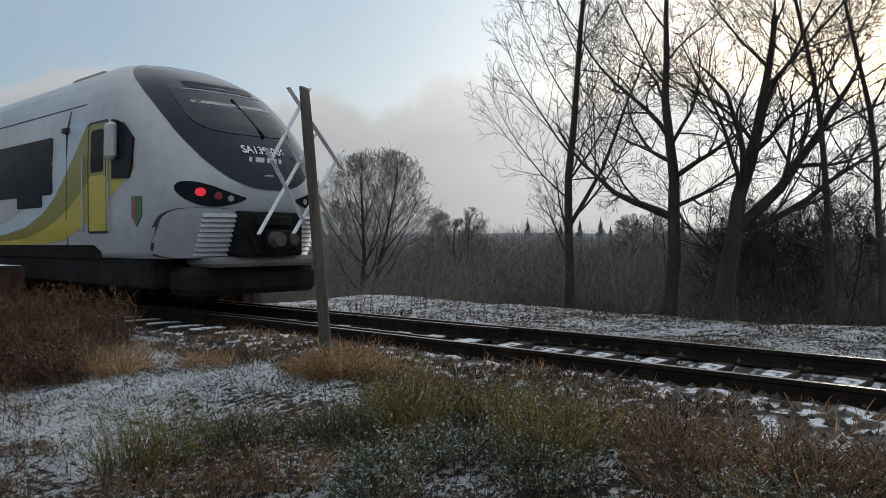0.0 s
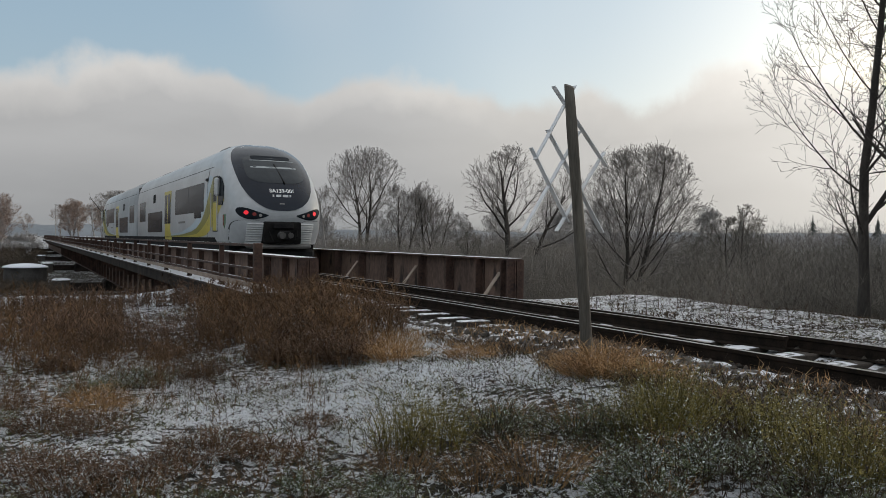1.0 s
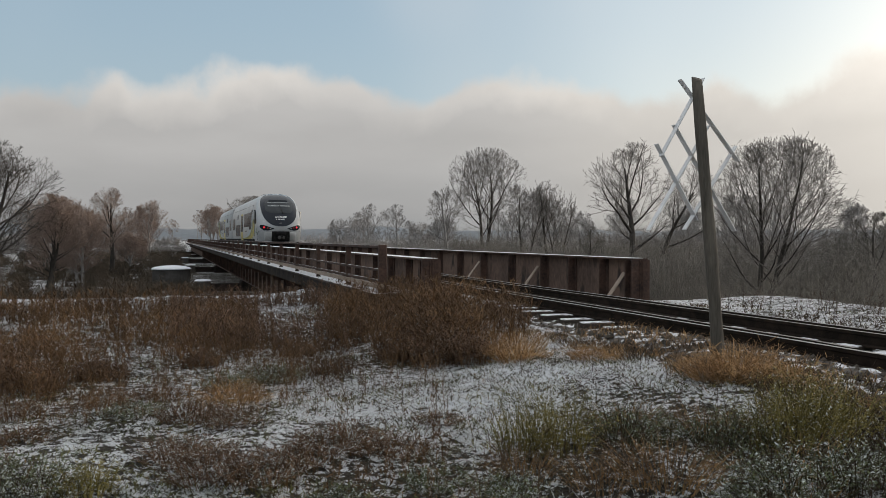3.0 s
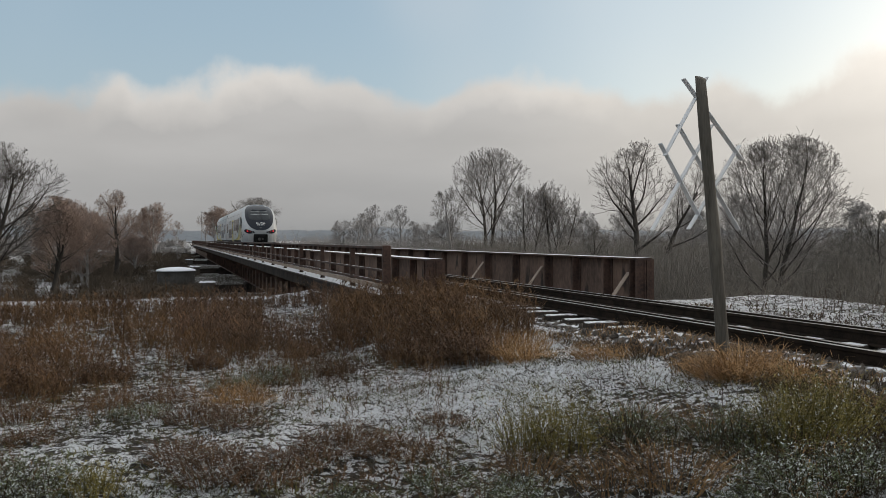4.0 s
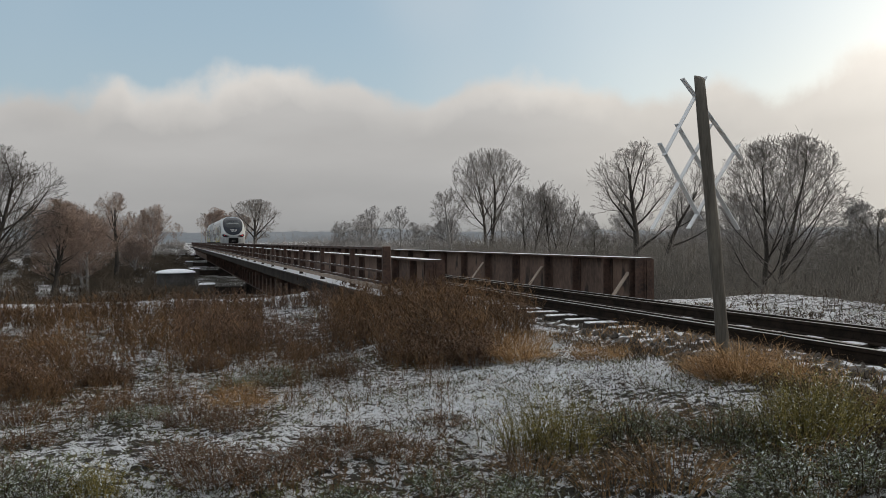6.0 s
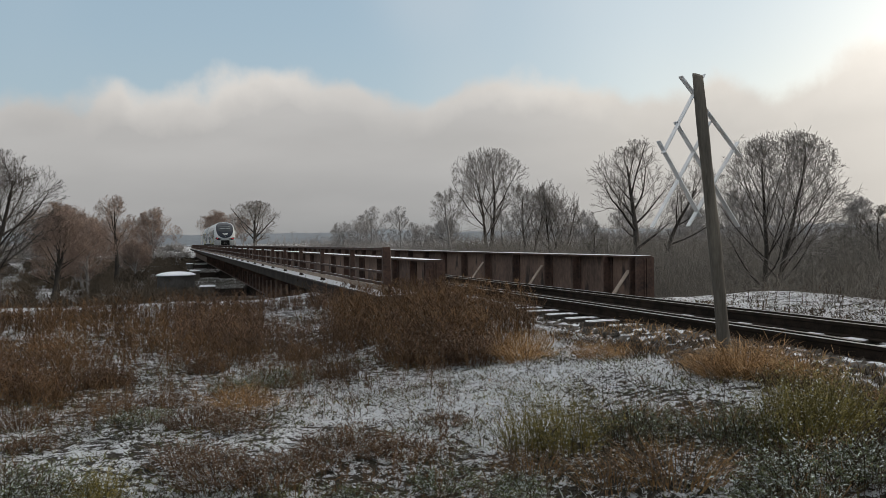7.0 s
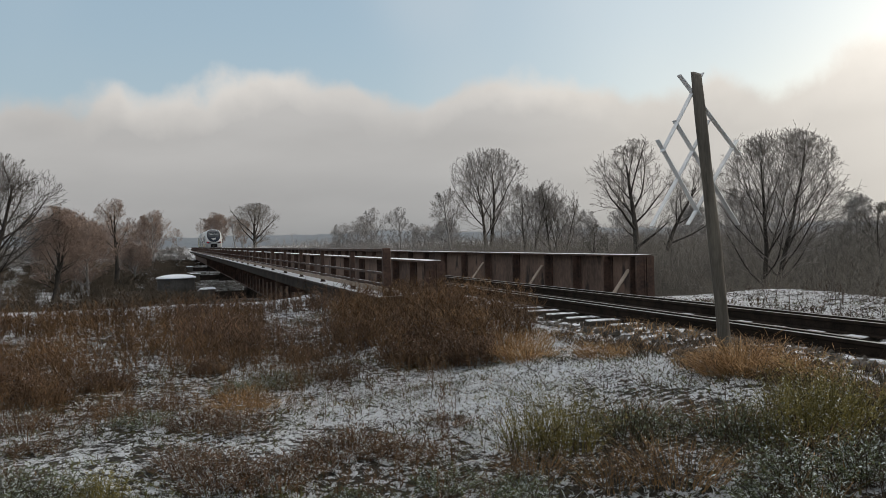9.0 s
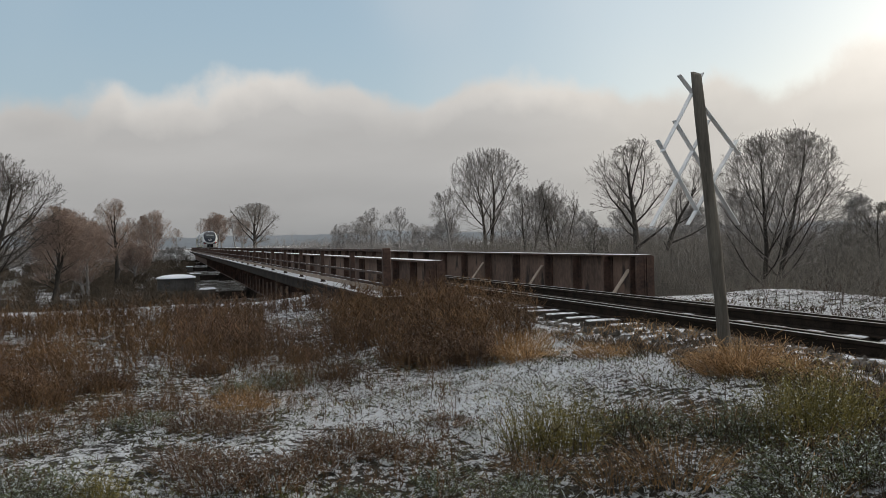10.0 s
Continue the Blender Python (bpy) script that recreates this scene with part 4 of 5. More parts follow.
    for sd in (-1, 1):
        boxed("gutter", (sd * 1.33 - 0.02, sd * 1.33 + 0.02, 3.0, CAR - 0.1, 3.285, 3.303), M_SEAM, tr)


def build_train():
    tr = thing("diesel_railcar", "white two-car diesel railcar with yellow-green sweep and black front", "train", at=(TRACK_X, 9.0, RAIL_Z))
    car_body("car_body", CAR, tr, pose(0, 0, 0))
    car_body("car_body", CAR, tr, pose(0, 2 * CAR + 0.7, 0, 0, 0, 180))
    boxed("gangway", (-1.28, 1.28, CAR - 0.02, CAR + 0.72, 0.6, 3.6), M_SEAM, tr, "dark rubber gangway bellows")
    before = set(tr.children)
    car_end(tr, True)
    made = [o for o in tr.children if o not in before]
    far = pose(0, 2 * CAR + 0.7, 0, 0, 0, 180)
    for o in made:                            # the leading car carries the same gear, turned about
        c = copy_thing(o, far @ o.matrix_basis)
        c.parent = tr
    return tr


train = build_train()


# ---- trees ----
def grow_tree(seed, height, radius, env, counts, up=(0.03, 0.07, 0.06, 0.04, 0.02, 0.0), bare=0.25, stems=1, stem_leans=(), twig=0.005, crook=0.12,
              taper=0.8, angles=(0.45, 1.1), limb=(0.42, 0.62), limbs=(), fork=(0.45, 0.72)):
    """Bare tree as two lists of tubes: trunk and limbs, and the twigs of the crown.
    env: middle (x, y, z) and half width and half height of the egg that the crown fills;
    limbs: heavy limbs of their own, as (share of the trunk, bearing, rise, length, thickness)."""
    rng = random.Random(seed)
    wood, twigs = ([], []), ([], [])
    mid, rx, rz = Vector(env[0]), env[1], env[2]

    def reach(p, d):
        a = Vector(((p.x - mid.x) / rx, (p.y - mid.y) / rx, (p.z - mid.z) / rz))
        b = Vector((d.x / rx, d.y / rx, d.z / rz))
        qa, qb, qc = b.dot(b), a.dot(b), a.dot(a) - 1
        root = qb * qb - qa * qc
        return max(0.0, (-qb + math.sqrt(root)) / qa) if root > 0 else 0.0

    def tube(store, pts, radii, sides):
        verts, faces = store
        o = len(verts)
        for k, (p, r) in enumerate(zip(pts, radii)):
            d = (pts[min(k + 1, len(pts) - 1)] - pts[max(k - 1, 0)]).normalized()
            a = d.cross(Vector((0.3, 0.9, 0.2))).normalized()
            b = d.cross(a)
            for j in range(sides):
                t = 2 * math.pi * j / sides
                verts.append(p + a * (r * math.cos(t)) + b * (r * math.sin(t)))
        for k in range(len(pts) - 1):
            for j in range(sides):
                q = o + k * sides
                faces.append((q + j, q + (j + 1) % sides, q + sides + (j + 1) % sides, q + sides + j))

    def branch(p, d, r, length, level):
        nseg = (9, 7, 5, 3, 2, 2)[level]
        pts, radii = [p], [r]
        for k in range(nseg):
            j = crook * (0.6, 1.0, 1.25, 1.25, 1.25, 1.25)[level]
            d = (d + Vector((rng.gauss(0, j), rng.gauss(0, j), rng.gauss(0, j) * 0.7 + up[level]))).normalized()
            p = p + d * (length / nseg)
            pts.append(p)
            radii.append(max(r * (1 - taper * (k + 1) / nseg), twig))
        if level == 0:
            radii[0] *= 1.35
        tube(wood if level < 2 else twigs, pts, radii, (9, 6, 4, 3, 3, 3)[level])
        if level == 0:
            for share, bearing, rise, ln, thick in limbs:
                k = min(int(share * nseg), nseg - 1)
                a, e = radians(bearing), radians(rise)
                branch(pts[k], Vector((math.cos(a) * math.cos(e), math.sin(a) * math.cos(e), math.sin(e))), thick, ln, 1)
        if level >= len(counts):
            return
        low = bare if level == 0 else 0.16
        n = counts[level]
        turn = rng.uniform(0, 6.28)
        for i in range(n):
            t = min(low + (1 - low) * (i + rng.random()) / n, 0.98)
            f = t * nseg
            k = min(int(f), nseg - 1)
            q = pts[k].lerp(pts[k + 1], f - k)
            rr_ = radii[k] + (radii[k + 1] - radii[k]) * (f - k)
            dd = (pts[k + 1] - pts[k]).normalized()
            turn += 2.4 + rng.uniform(-0.5, 0.5)
            side = dd.orthogonal().normalized()
            side.rotate(Matrix.Rotation(turn, 3, dd))
            if level == 0:
                ang = angles[1] + (angles[0] - angles[1]) * (t - low) / (1 - low) + rng.uniform(-0.12, 0.12)
            else:
                ang = rng.uniform(0.45, 0.95)
            nd = (dd * math.cos(ang) + side * math.sin(ang)).normalized()
            room = reach(q, nd)
            if level == 0:
                ln = room * rng.uniform(0.62, 1.08)
            else:
                ln = min(room * rng.uniform(0.55, 1.25), length * rng.uniform(*fork) * (1.12 - 0.5 * t))
            ln = max(ln, length * rng.uniform(0.06, 0.16))
            branch(q, nd, max(rr_ * rng.uniform(*(limb if level == 0 else (0.42, 0.62))), twig), ln, level + 1)

    for s in range(stems):
        a = rng.uniform(0, 6.28)
        tilt = 0.0 if stems == 1 else rng.uniform(0.1, 0.35)
        d = Vector((tilt * math.cos(a), tilt * math.sin(a), 1)).normalized()
        if stem_leans:
            d = Vector((*stem_leans[s], 1)).normalized()
        hh = height * (1 if stems == 1 else rng.uniform(0.8, 1.0))
        off = 0.6 * radius * (stems > 1)
        branch(Vector((off * math.cos(a), off * math.sin(a), -0.25)), d, radius * (1 if stems == 1 else 0.7), hh, 0)
    return wood, twigs


def make_tree(name, label, x, y, seed, mat_wood, mat_twig, group="", z=None, **kw):
    wood, twigs = grow_tree(seed, **kw)
    t = thing(name, label, "tree", group, at=(x, y, float(ground_z(x, y)) if z is None else z))
    mesh_object("trunk", wood[0], wood[1], mat_wood, t, smooth=True)
    if twigs[0]:
        mesh_object("crown", twigs[0], twigs[1], mat_twig, t, "bare twigs")
    return t


UP_ASPEN = (0.02, 0.11, 0.08, 0.05, 0.03, 0.0)
# on the far side of the line
make_tree("aspen_tree", "slender bare young tree with rising branches on the snowy bank", 15.3, 9.75, 3, M_BARK, M_BARK,
          height=10.5, radius=0.12, env=((0, 0, 5.6), 2.5, 5.2), counts=(24, 9, 6, 3), up=UP_ASPEN, bare=0.15, crook=0.055, twig=0.0036, angles=(0.5, 1.05), limb=(0.24, 0.38),
          limbs=((0.33, -45, 55, 5.6, 0.058),), fork=(0.4, 0.6))
make_tree("willow_tree", "old bare willow with a dark crooked trunk beside the track", 15.1, 7.3, 13, M_BARK, M_BARK,
          height=7.4, radius=0.17, env=((0, 0, 5.2), 2.6, 3.9), counts=(9, 9, 7, 5), bare=0.36, crook=0.14, twig=0.0036, angles=(0.5, 1.15), stem_leans=((0.02, -0.05),), limb=(0.36, 0.52),
          limbs=((0.40, 118, 28, 3.1, 0.085), (0.5, -70, 30, 2.2, 0.06), (0.62, 150, 55, 2.8, 0.06)))
make_tree("willow_tree", "old bare willow forking low into heavy spreading limbs", 15.0, 6.1, 24, M_BARK, M_BARK,
          height=6.4, radius=0.215, env=((0.6, -1.0, 4.4), 3.6, 3.6), counts=(8, 9, 7, 5), bare=0.45, crook=0.13, twig=0.0036, angles=(0.4, 1.0), stem_leans=((0.03, -0.06),), limb=(0.36, 0.5),
          limbs=((0.42, -66, 46, 4.2, 0.13), (0.40, -58, 12, 3.8, 0.09), (0.45, -150, 60, 3.2, 0.08), (0.30, 110, 50, 2.2, 0.05)))
make_tree("young_tree", "thin bare tree with a straight dark trunk", 15.6, 4.2, 31, M_BARK, M_BARK,
          height=8.5, radius=0.085, env=((0, 0, 4.8), 2.0, 4.2), counts=(18, 8, 6, 4), up=UP_ASPEN, bare=0.2, crook=0.075, twig=0.0036, limb=(0.3, 0.45))
make_tree("young_tree", "thin bare tree leaning over the bank", 15.8, 3.3, 37, M_BARK, M_BARK,
          height=8.2, radius=0.085, env=((-0.2, 0.2, 4.6), 2.1, 4.0), counts=(17, 8, 6, 4), up=UP_ASPEN, bare=0.2, crook=0.09, twig=0.0036, limb=(0.3, 0.45), stem_leans=((-0.06, 0.05),))
for x, y, h, sd in ((20.5, 8.0, 4.6, 41), (19.4, 5.2, 4.2, 42), (19.0, 6.6, 4.0, 43), (20.0, 3.0, 4.6, 44)):
    make_tree("scrub_tree", "low twiggy bare tree at the edge of the brush", x, y, sd, M_BARK, M_BARK, "scrub trees behind the willows",
              height=h, radius=0.07, env=((0, 0, h * 0.58), h * 0.42, h * 0.48), counts=(12, 8, 6, 4), bare=0.12, crook=0.12, twig=0.005, stems=2)
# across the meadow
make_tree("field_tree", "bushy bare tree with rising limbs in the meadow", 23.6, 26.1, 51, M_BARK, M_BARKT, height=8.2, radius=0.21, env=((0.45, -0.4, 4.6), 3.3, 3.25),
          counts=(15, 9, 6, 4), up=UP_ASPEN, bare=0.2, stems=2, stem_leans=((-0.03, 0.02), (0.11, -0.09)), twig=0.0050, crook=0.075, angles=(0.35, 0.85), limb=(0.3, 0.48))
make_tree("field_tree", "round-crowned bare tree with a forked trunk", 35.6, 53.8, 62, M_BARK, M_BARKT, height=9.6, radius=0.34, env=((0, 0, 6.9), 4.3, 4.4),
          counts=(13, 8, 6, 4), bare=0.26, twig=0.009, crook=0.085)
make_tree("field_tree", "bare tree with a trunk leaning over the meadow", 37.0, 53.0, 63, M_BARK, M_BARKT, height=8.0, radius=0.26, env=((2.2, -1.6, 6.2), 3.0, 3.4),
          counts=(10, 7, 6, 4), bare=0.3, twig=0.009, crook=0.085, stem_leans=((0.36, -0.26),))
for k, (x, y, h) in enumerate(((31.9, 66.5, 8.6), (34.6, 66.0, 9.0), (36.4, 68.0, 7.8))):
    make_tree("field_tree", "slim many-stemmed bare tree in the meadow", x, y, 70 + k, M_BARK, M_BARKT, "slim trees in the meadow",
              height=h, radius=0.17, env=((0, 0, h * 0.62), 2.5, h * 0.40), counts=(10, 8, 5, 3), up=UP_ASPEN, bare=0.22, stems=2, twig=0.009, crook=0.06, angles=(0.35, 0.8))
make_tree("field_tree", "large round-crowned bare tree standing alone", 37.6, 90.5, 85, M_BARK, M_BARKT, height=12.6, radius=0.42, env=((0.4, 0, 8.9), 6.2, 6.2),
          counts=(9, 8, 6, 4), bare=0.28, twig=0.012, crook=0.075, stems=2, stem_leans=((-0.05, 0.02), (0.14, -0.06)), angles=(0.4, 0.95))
make_tree("field_tree", "round bare tree beside the large one", 33.2, 92.0, 84, M_BARKHAZE, M_BARKT, height=8.6, radius=0.26, env=((0, 0, 6.0), 3.4, 3.9),
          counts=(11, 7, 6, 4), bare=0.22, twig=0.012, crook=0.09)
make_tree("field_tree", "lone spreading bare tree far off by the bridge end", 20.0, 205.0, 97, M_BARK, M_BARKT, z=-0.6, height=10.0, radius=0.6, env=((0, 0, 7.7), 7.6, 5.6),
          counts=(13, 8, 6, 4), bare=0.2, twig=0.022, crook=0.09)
# left of the bridge
make_tree("willow_tree", "bare spreading willow in the low meadow", -11.4, 52.0, 104, M_BARK, M_BARK, height=8.6, radius=0.34, env=((1.6, 0, 5.2), 4.6, 4.2),
          counts=(8, 8, 6, 4), bare=0.15, twig=0.0075, crook=0.10, stems=3, stem_leans=((0.42, 0.05), (0.12, -0.05), (-0.25, 0.1)), angles=(0.45, 1.05))
make_tree("bushy_tree", "dense reddish-brown bare tree in the low meadow", -7.7, 58.0, 113, M_BARK, M_TWIGR, height=5.4, radius=0.26, env=((0, 0, 3.9), 2.5, 2.7),
          counts=(11, 9, 8, 6), bare=0.2, twig=0.008, crook=0.10, stems=2, stem_leans=((-0.15, 0.05), (0.18, 0.0)))
make_tree("bushy_tree", "low dense reddish tree among the riverside brush", -6.6, 66.0, 115, M_BARKHAZE, M_TWIGR, height=5.0, radius=0.2, env=((0, 0, 3.4), 2.4, 2.5),
          counts=(12, 9, 8, 5), bare=0.15, twig=0.009, crook=0.10, stems=2)
make_tree("bushy_tree", "dense reddish bare tree behind the willow", -8.4, 74.0, 117, M_BARKHAZE, M_TWIGR, height=6.2, radius=0.24, env=((0, 0, 4.3), 2.5, 3.0),
          counts=(12, 9, 8, 5), bare=0.18, twig=0.010, crook=0.10, stems=2)
make_tree("bushy_tree", "tall round-topped bare tree near the river", -5.2, 79.0, 118, M_BARK, M_TWIGR, height=7.2, radius=0.26, env=((0, 0, 5.2), 2.3, 3.3),
          counts=(12, 8, 7, 4), bare=0.25, twig=0.010, crook=0.09)
make_tree("bushy_tree", "reddish bare shrub at the foot of the line", -4.3, 95.0, 119, M_BARKHAZE, M_TWIGR, height=3.8, radius=0.16, env=((0, 0, 2.6), 2.4, 1.9),
          counts=(12, 8, 7, 5), bare=0.12, twig=0.013, crook=0.12, stems=2)


# far rows of trees: a few models, repeated
def far_models():
    out = []
    for k in range(4):
        out.append(grow_tree(200 + k, height=9.0, radius=0.22, env=((0, 0, 5.9), 3.6, 4.3), counts=(9, 7, 6, 3), bare=0.18, twig=0.018, crook=0.09, stems=1 + k % 3))
    return out


FAR = far_models()


def far_row(name, label, spots, mats, seed):
    rng = random.Random(seed)
    first = {}
    for x, y, h in spots:
        k = rng.randrange(4)
        m = pose(x, y, float(ground_z(x, y)), 0, 0, rng.uniform(0, 360))
        s = h / 10.0
        if k not in first:
            t = thing(name, label, "tree", name.replace("_", " ") + " row")
            mesh_object("trunk", FAR[k][0][0], FAR[k][0][1], mats[0], t, smooth=True)
            mesh_object("crown", FAR[k][1][0], FAR[k][1][1], mats[1], t, "bare twigs")
            t.matrix_basis = m @ Matrix.Scale(s, 4)
            first[k] = t
        else:
            c = copy_thing(first[k], m)
            c.scale = (s, s, s * rng.uniform(0.9, 1.1))


rr = random.Random(77)
far_row("far_tree", "bare tree in a row across the meadow, paled for haze",
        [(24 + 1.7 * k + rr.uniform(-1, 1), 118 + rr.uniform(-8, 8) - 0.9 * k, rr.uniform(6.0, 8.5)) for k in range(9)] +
        [(44 + 2.6 * k, 100 - 2.0 * k + rr.uniform(-5, 5), rr.uniform(6.5, 9.5)) for k in range(14)], (M_BARKHAZE, M_BARKHAZE), 1)
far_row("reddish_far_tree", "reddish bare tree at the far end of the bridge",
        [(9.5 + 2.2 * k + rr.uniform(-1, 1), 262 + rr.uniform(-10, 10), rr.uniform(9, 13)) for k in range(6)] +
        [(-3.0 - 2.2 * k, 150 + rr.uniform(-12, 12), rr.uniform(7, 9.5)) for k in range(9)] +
        [(0.5 - 4.0 * k, 250 + rr.uniform(-10, 10), rr.uniform(6, 8)) for k in range(9)], (M_BARKHAZE, M_TWIGR), 2)
far_row("meadow_tree", "small bare tree among the brush beyond the track",
        [(24 + rr.uniform(0, 40), 6 + 2.6 * k + rr.uniform(-3, 3), rr.uniform(3.6, 6.0)) for k in range(16)], (M_BARK, M_BRUSHHAZE), 3)


# ---- brush belts ----
def bush_template(seed, n=42):
    rng = np.random.default_rng(seed)
    segs = []
    for _ in range(n):
        a, lean = rng.uniform(0, 6.28), rng.uniform(0.1, 0.9)
        p = np.array([0.25 * rng.normal(), 0.25 * rng.normal(), 0.0])
        d = np.array([math.cos(a) * lean, math.sin(a) * lean, 1.0])
        h = rng.uniform(0.5, 1.0)
        q = p + d * h * 0.5
        e = q + (d * 0.8 + rng.normal(0, 0.25, 3)) * h * 0.5
        segs += [(p, q, 0.010), (q, e, 0.007)]
        for _ in range(7):
            t = rng.uniform(0.2, 1)
            b = p + (q - p) * t if rng.random() < 0.35 else q + (e - q) * t
            segs.append((b, b + np.array([rng.normal(0, 0.17), rng.normal(0, 0.17), rng.uniform(0.05, 0.28)]) * h, 0.005))
    return segs


def build_brush(name, label, spots, mat, seed, width=1.0):
    """Many bare bushes as one tangle; each twig is a thin three-sided rod."""
    rng = np.random.default_rng(seed)
    models = [bush_template(seed + k) for k in range(5)]
    A, B, R = [], [], []
    for x, y, h in spots:
        m = models[rng.integers(5)]
        t = rng.uniform(0, 6.28)
        c, s = math.cos(t), math.sin(t)
        z = float(ground_z(x, y)) - 0.05
        w = h * rng.uniform(0.8, 1.5)
        rot = np.array([[c * w, -s * w, 0], [s * w, c * w, 0], [0, 0, h]])
        pa, pb = np.array([q[0] for q in m]) @ rot.T, np.array([q[1] for q in m]) @ rot.T
        A.append(pa + (x, y, z))
        B.append(pb + (x, y, z))
        R.append(np.array([q[2] for q in m]) * max(1.0, math.hypot(x, y) / 22) * width)
    A, B, R = np.concatenate(A), np.concatenate(B), np.concatenate(R)
    n = len(A)
    verts = np.empty((n, 4, 3))
    off = np.array([[1, 0, 0], [-0.5, 0.87, 0], [-0.5, -0.87, 0]])
    for j in range(3):
        verts[:, j] = A + off[j] * R[:, None]
    verts[:, 3] = B
    i = np.arange(n)[:, None] * 4
    faces = np.concatenate([i + np.array([0, 1, 3]), i + np.array([1, 2, 3]), i + np.array([2, 0, 3])])
    ob = mesh_object(name, verts.reshape(-1, 3).tolist(), faces.tolist(), mat)
    tagged(ob, label, "brush", kind="stuff")


rb = random.Random(5)
belt = []
for _ in range(430):                                   # dark thicket beyond the snowy strip
    az, d = rb.uniform(33, 84), 18.5 + 26 * rb.random() ** 1.5
    belt.append((d * math.sin(radians(az)), d * math.cos(radians(az)), rb.uniform(0.9, 2.0) + 0.02 * d))
belt = [b for b in belt if b[0] > 14.8 + rb.uniform(0, 2)]
build_brush("thicket", "dark tangled bare brush beyond the snowy strip", belt, M_BRUSH, 300)
belt = []
for _ in range(420):
    az, d = rb.uniform(20, 84), rb.uniform(42, 95)
    x, y = d * math.sin(radians(az)), d * math.cos(radians(az))
    if x > 12.5:
        belt.append((x, y, rb.uniform(2.4, 4.4)))
build_brush("meadow_brush", "bare brush across the low meadow, coloured paler for haze", belt, M_BRUSHHAZE, 320)
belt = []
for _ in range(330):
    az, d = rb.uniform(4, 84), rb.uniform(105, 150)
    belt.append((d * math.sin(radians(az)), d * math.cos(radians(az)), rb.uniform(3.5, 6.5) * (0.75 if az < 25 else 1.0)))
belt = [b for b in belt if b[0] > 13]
build_brush("woodland", "distant band of bare woodland, twigs paled for haze", belt, M_BARKHAZE, 330)
belt = []
for _ in range(560):
    y = 24 + 126 * rb.random() ** 1.4
    x = rb.uniform(-0.26, 0.02) * y
    belt.append((x, y, rb.uniform(0.35, 0.95) + 0.005 * y))
belt = [b for b in belt if not (-1.7 < b[0] < 2.4 and 30 < b[1] < 60) and (b[0] > -0.1 * b[1] or b[1] < 46 or rb.random() < 0.6)] + [(rb.uniform(-2.2, 2.2), rb.uniform(50, 55.5), rb.uniform(0.55, 0.85)) for _ in range(34)]
build_brush("riverside_brush", "low brown brush left of the bridge", belt, M_BRUSHD, 340)
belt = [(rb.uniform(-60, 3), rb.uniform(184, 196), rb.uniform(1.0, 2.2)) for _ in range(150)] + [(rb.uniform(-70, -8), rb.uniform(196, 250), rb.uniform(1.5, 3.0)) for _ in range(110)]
build_brush("far_bank_brush", "brush on the far bank, twigs paled for haze", belt, M_BARKHAZE, 350)


# distant conifers on the right
def build_conifers():
    rng = random.Random(9)
    first = None
    for k in range(16):
        x, y = 112 + rng.uniform(-8, 30), 112 - 5.0 * k + rng.uniform(-6, 6)
        h = rng.uniform(6.0, 8.5)
        if first is None:
            first = thing("spruce_tree", "dark distant spruce with a ragged pointed top", "tree", "distant spruces")
            verts, faces = [], []
            for i in range(420):
                t = rng.random() ** 0.7
                a, r = rng.uniform(0, 6.28), 0.26 * t * rng.uniform(0.5, 1.1) + 0.01
                z = 1 - 0.93 * t
                o = len(verts)
                ca, sa = math.cos(a), math.sin(a)
                verts += [(0, 0, z + 0.03), (r * ca - 0.05 * sa * t, r * sa + 0.05 * ca * t, z - 0.05), (r * ca + 0.05 * sa * t, r * sa - 0.05 * ca * t, z - 0.06)]
                faces.append((o, o + 1, o + 2))
            mesh_object("crown", verts, faces, M_CONIFER, first)
            bm = bmesh.new()
            bmesh.ops.create_cone(bm, segments=6, radius1=0.03, radius2=0.004, depth=1.0, matrix=Matrix.Translation((0, 0, 0.5)))
            part("trunk", bm, M_BARK, first)
            first.matrix_basis = pose(x, y, float(ground_z(x, y))) @ Matrix.Scale(h, 4)
        else:
            c = copy_thing(first, pose(x, y, float(ground_z(x, y)), 0, 0, rng.uniform(0, 360)))
            c.scale = (h * rng.uniform(0.8, 1.3), h * rng.uniform(0.8, 1.3), h)


build_conifers()


# ---- grass and weeds ----
def strips(base, tip, width, bend, rng):
    """Bent tapering blades from base to base + tip: vertices and faces."""
    n = len(base)
    ln = np.linalg.norm(tip, axis=1, keepdims=True)
    a = rng.uniform(0, 2 * np.pi, n)
    side = np.stack([np.cos(a), np.sin(a), np.zeros(n)], 1) * (np.asarray(width).reshape(-1, 1) * 0.5)
    mid = base + tip * 0.55 - bend * ln * 0.18
    top = base + tip + bend * ln * 0.25
    v = np.stack([base - side, base + side, mid + side * 0.8, mid - side * 0.8, top], 1).reshape(-1, 3)
    i = np.arange(n)[:, None] * 5
    return v, i + np.array([0, 1, 2, 3]), i + np.array([3, 2, 4])


def blades_object(name, label, base, tip, width, mat, seed):
    rng = np.random.default_rng(seed)
    n = len(base)
    bend = np.stack([rng.normal(0, 0.7, n), rng.normal(0, 0.7, n), -np.abs(rng.normal(0.3, 0.3, n))], 1)
    v, q, t = strips(base, tip, width, bend, rng)
    ob = mesh_object(name, v.tolist(), q.tolist() + t.tolist(), mat)
    return tagged(ob, label, "grass", kind="stuff")


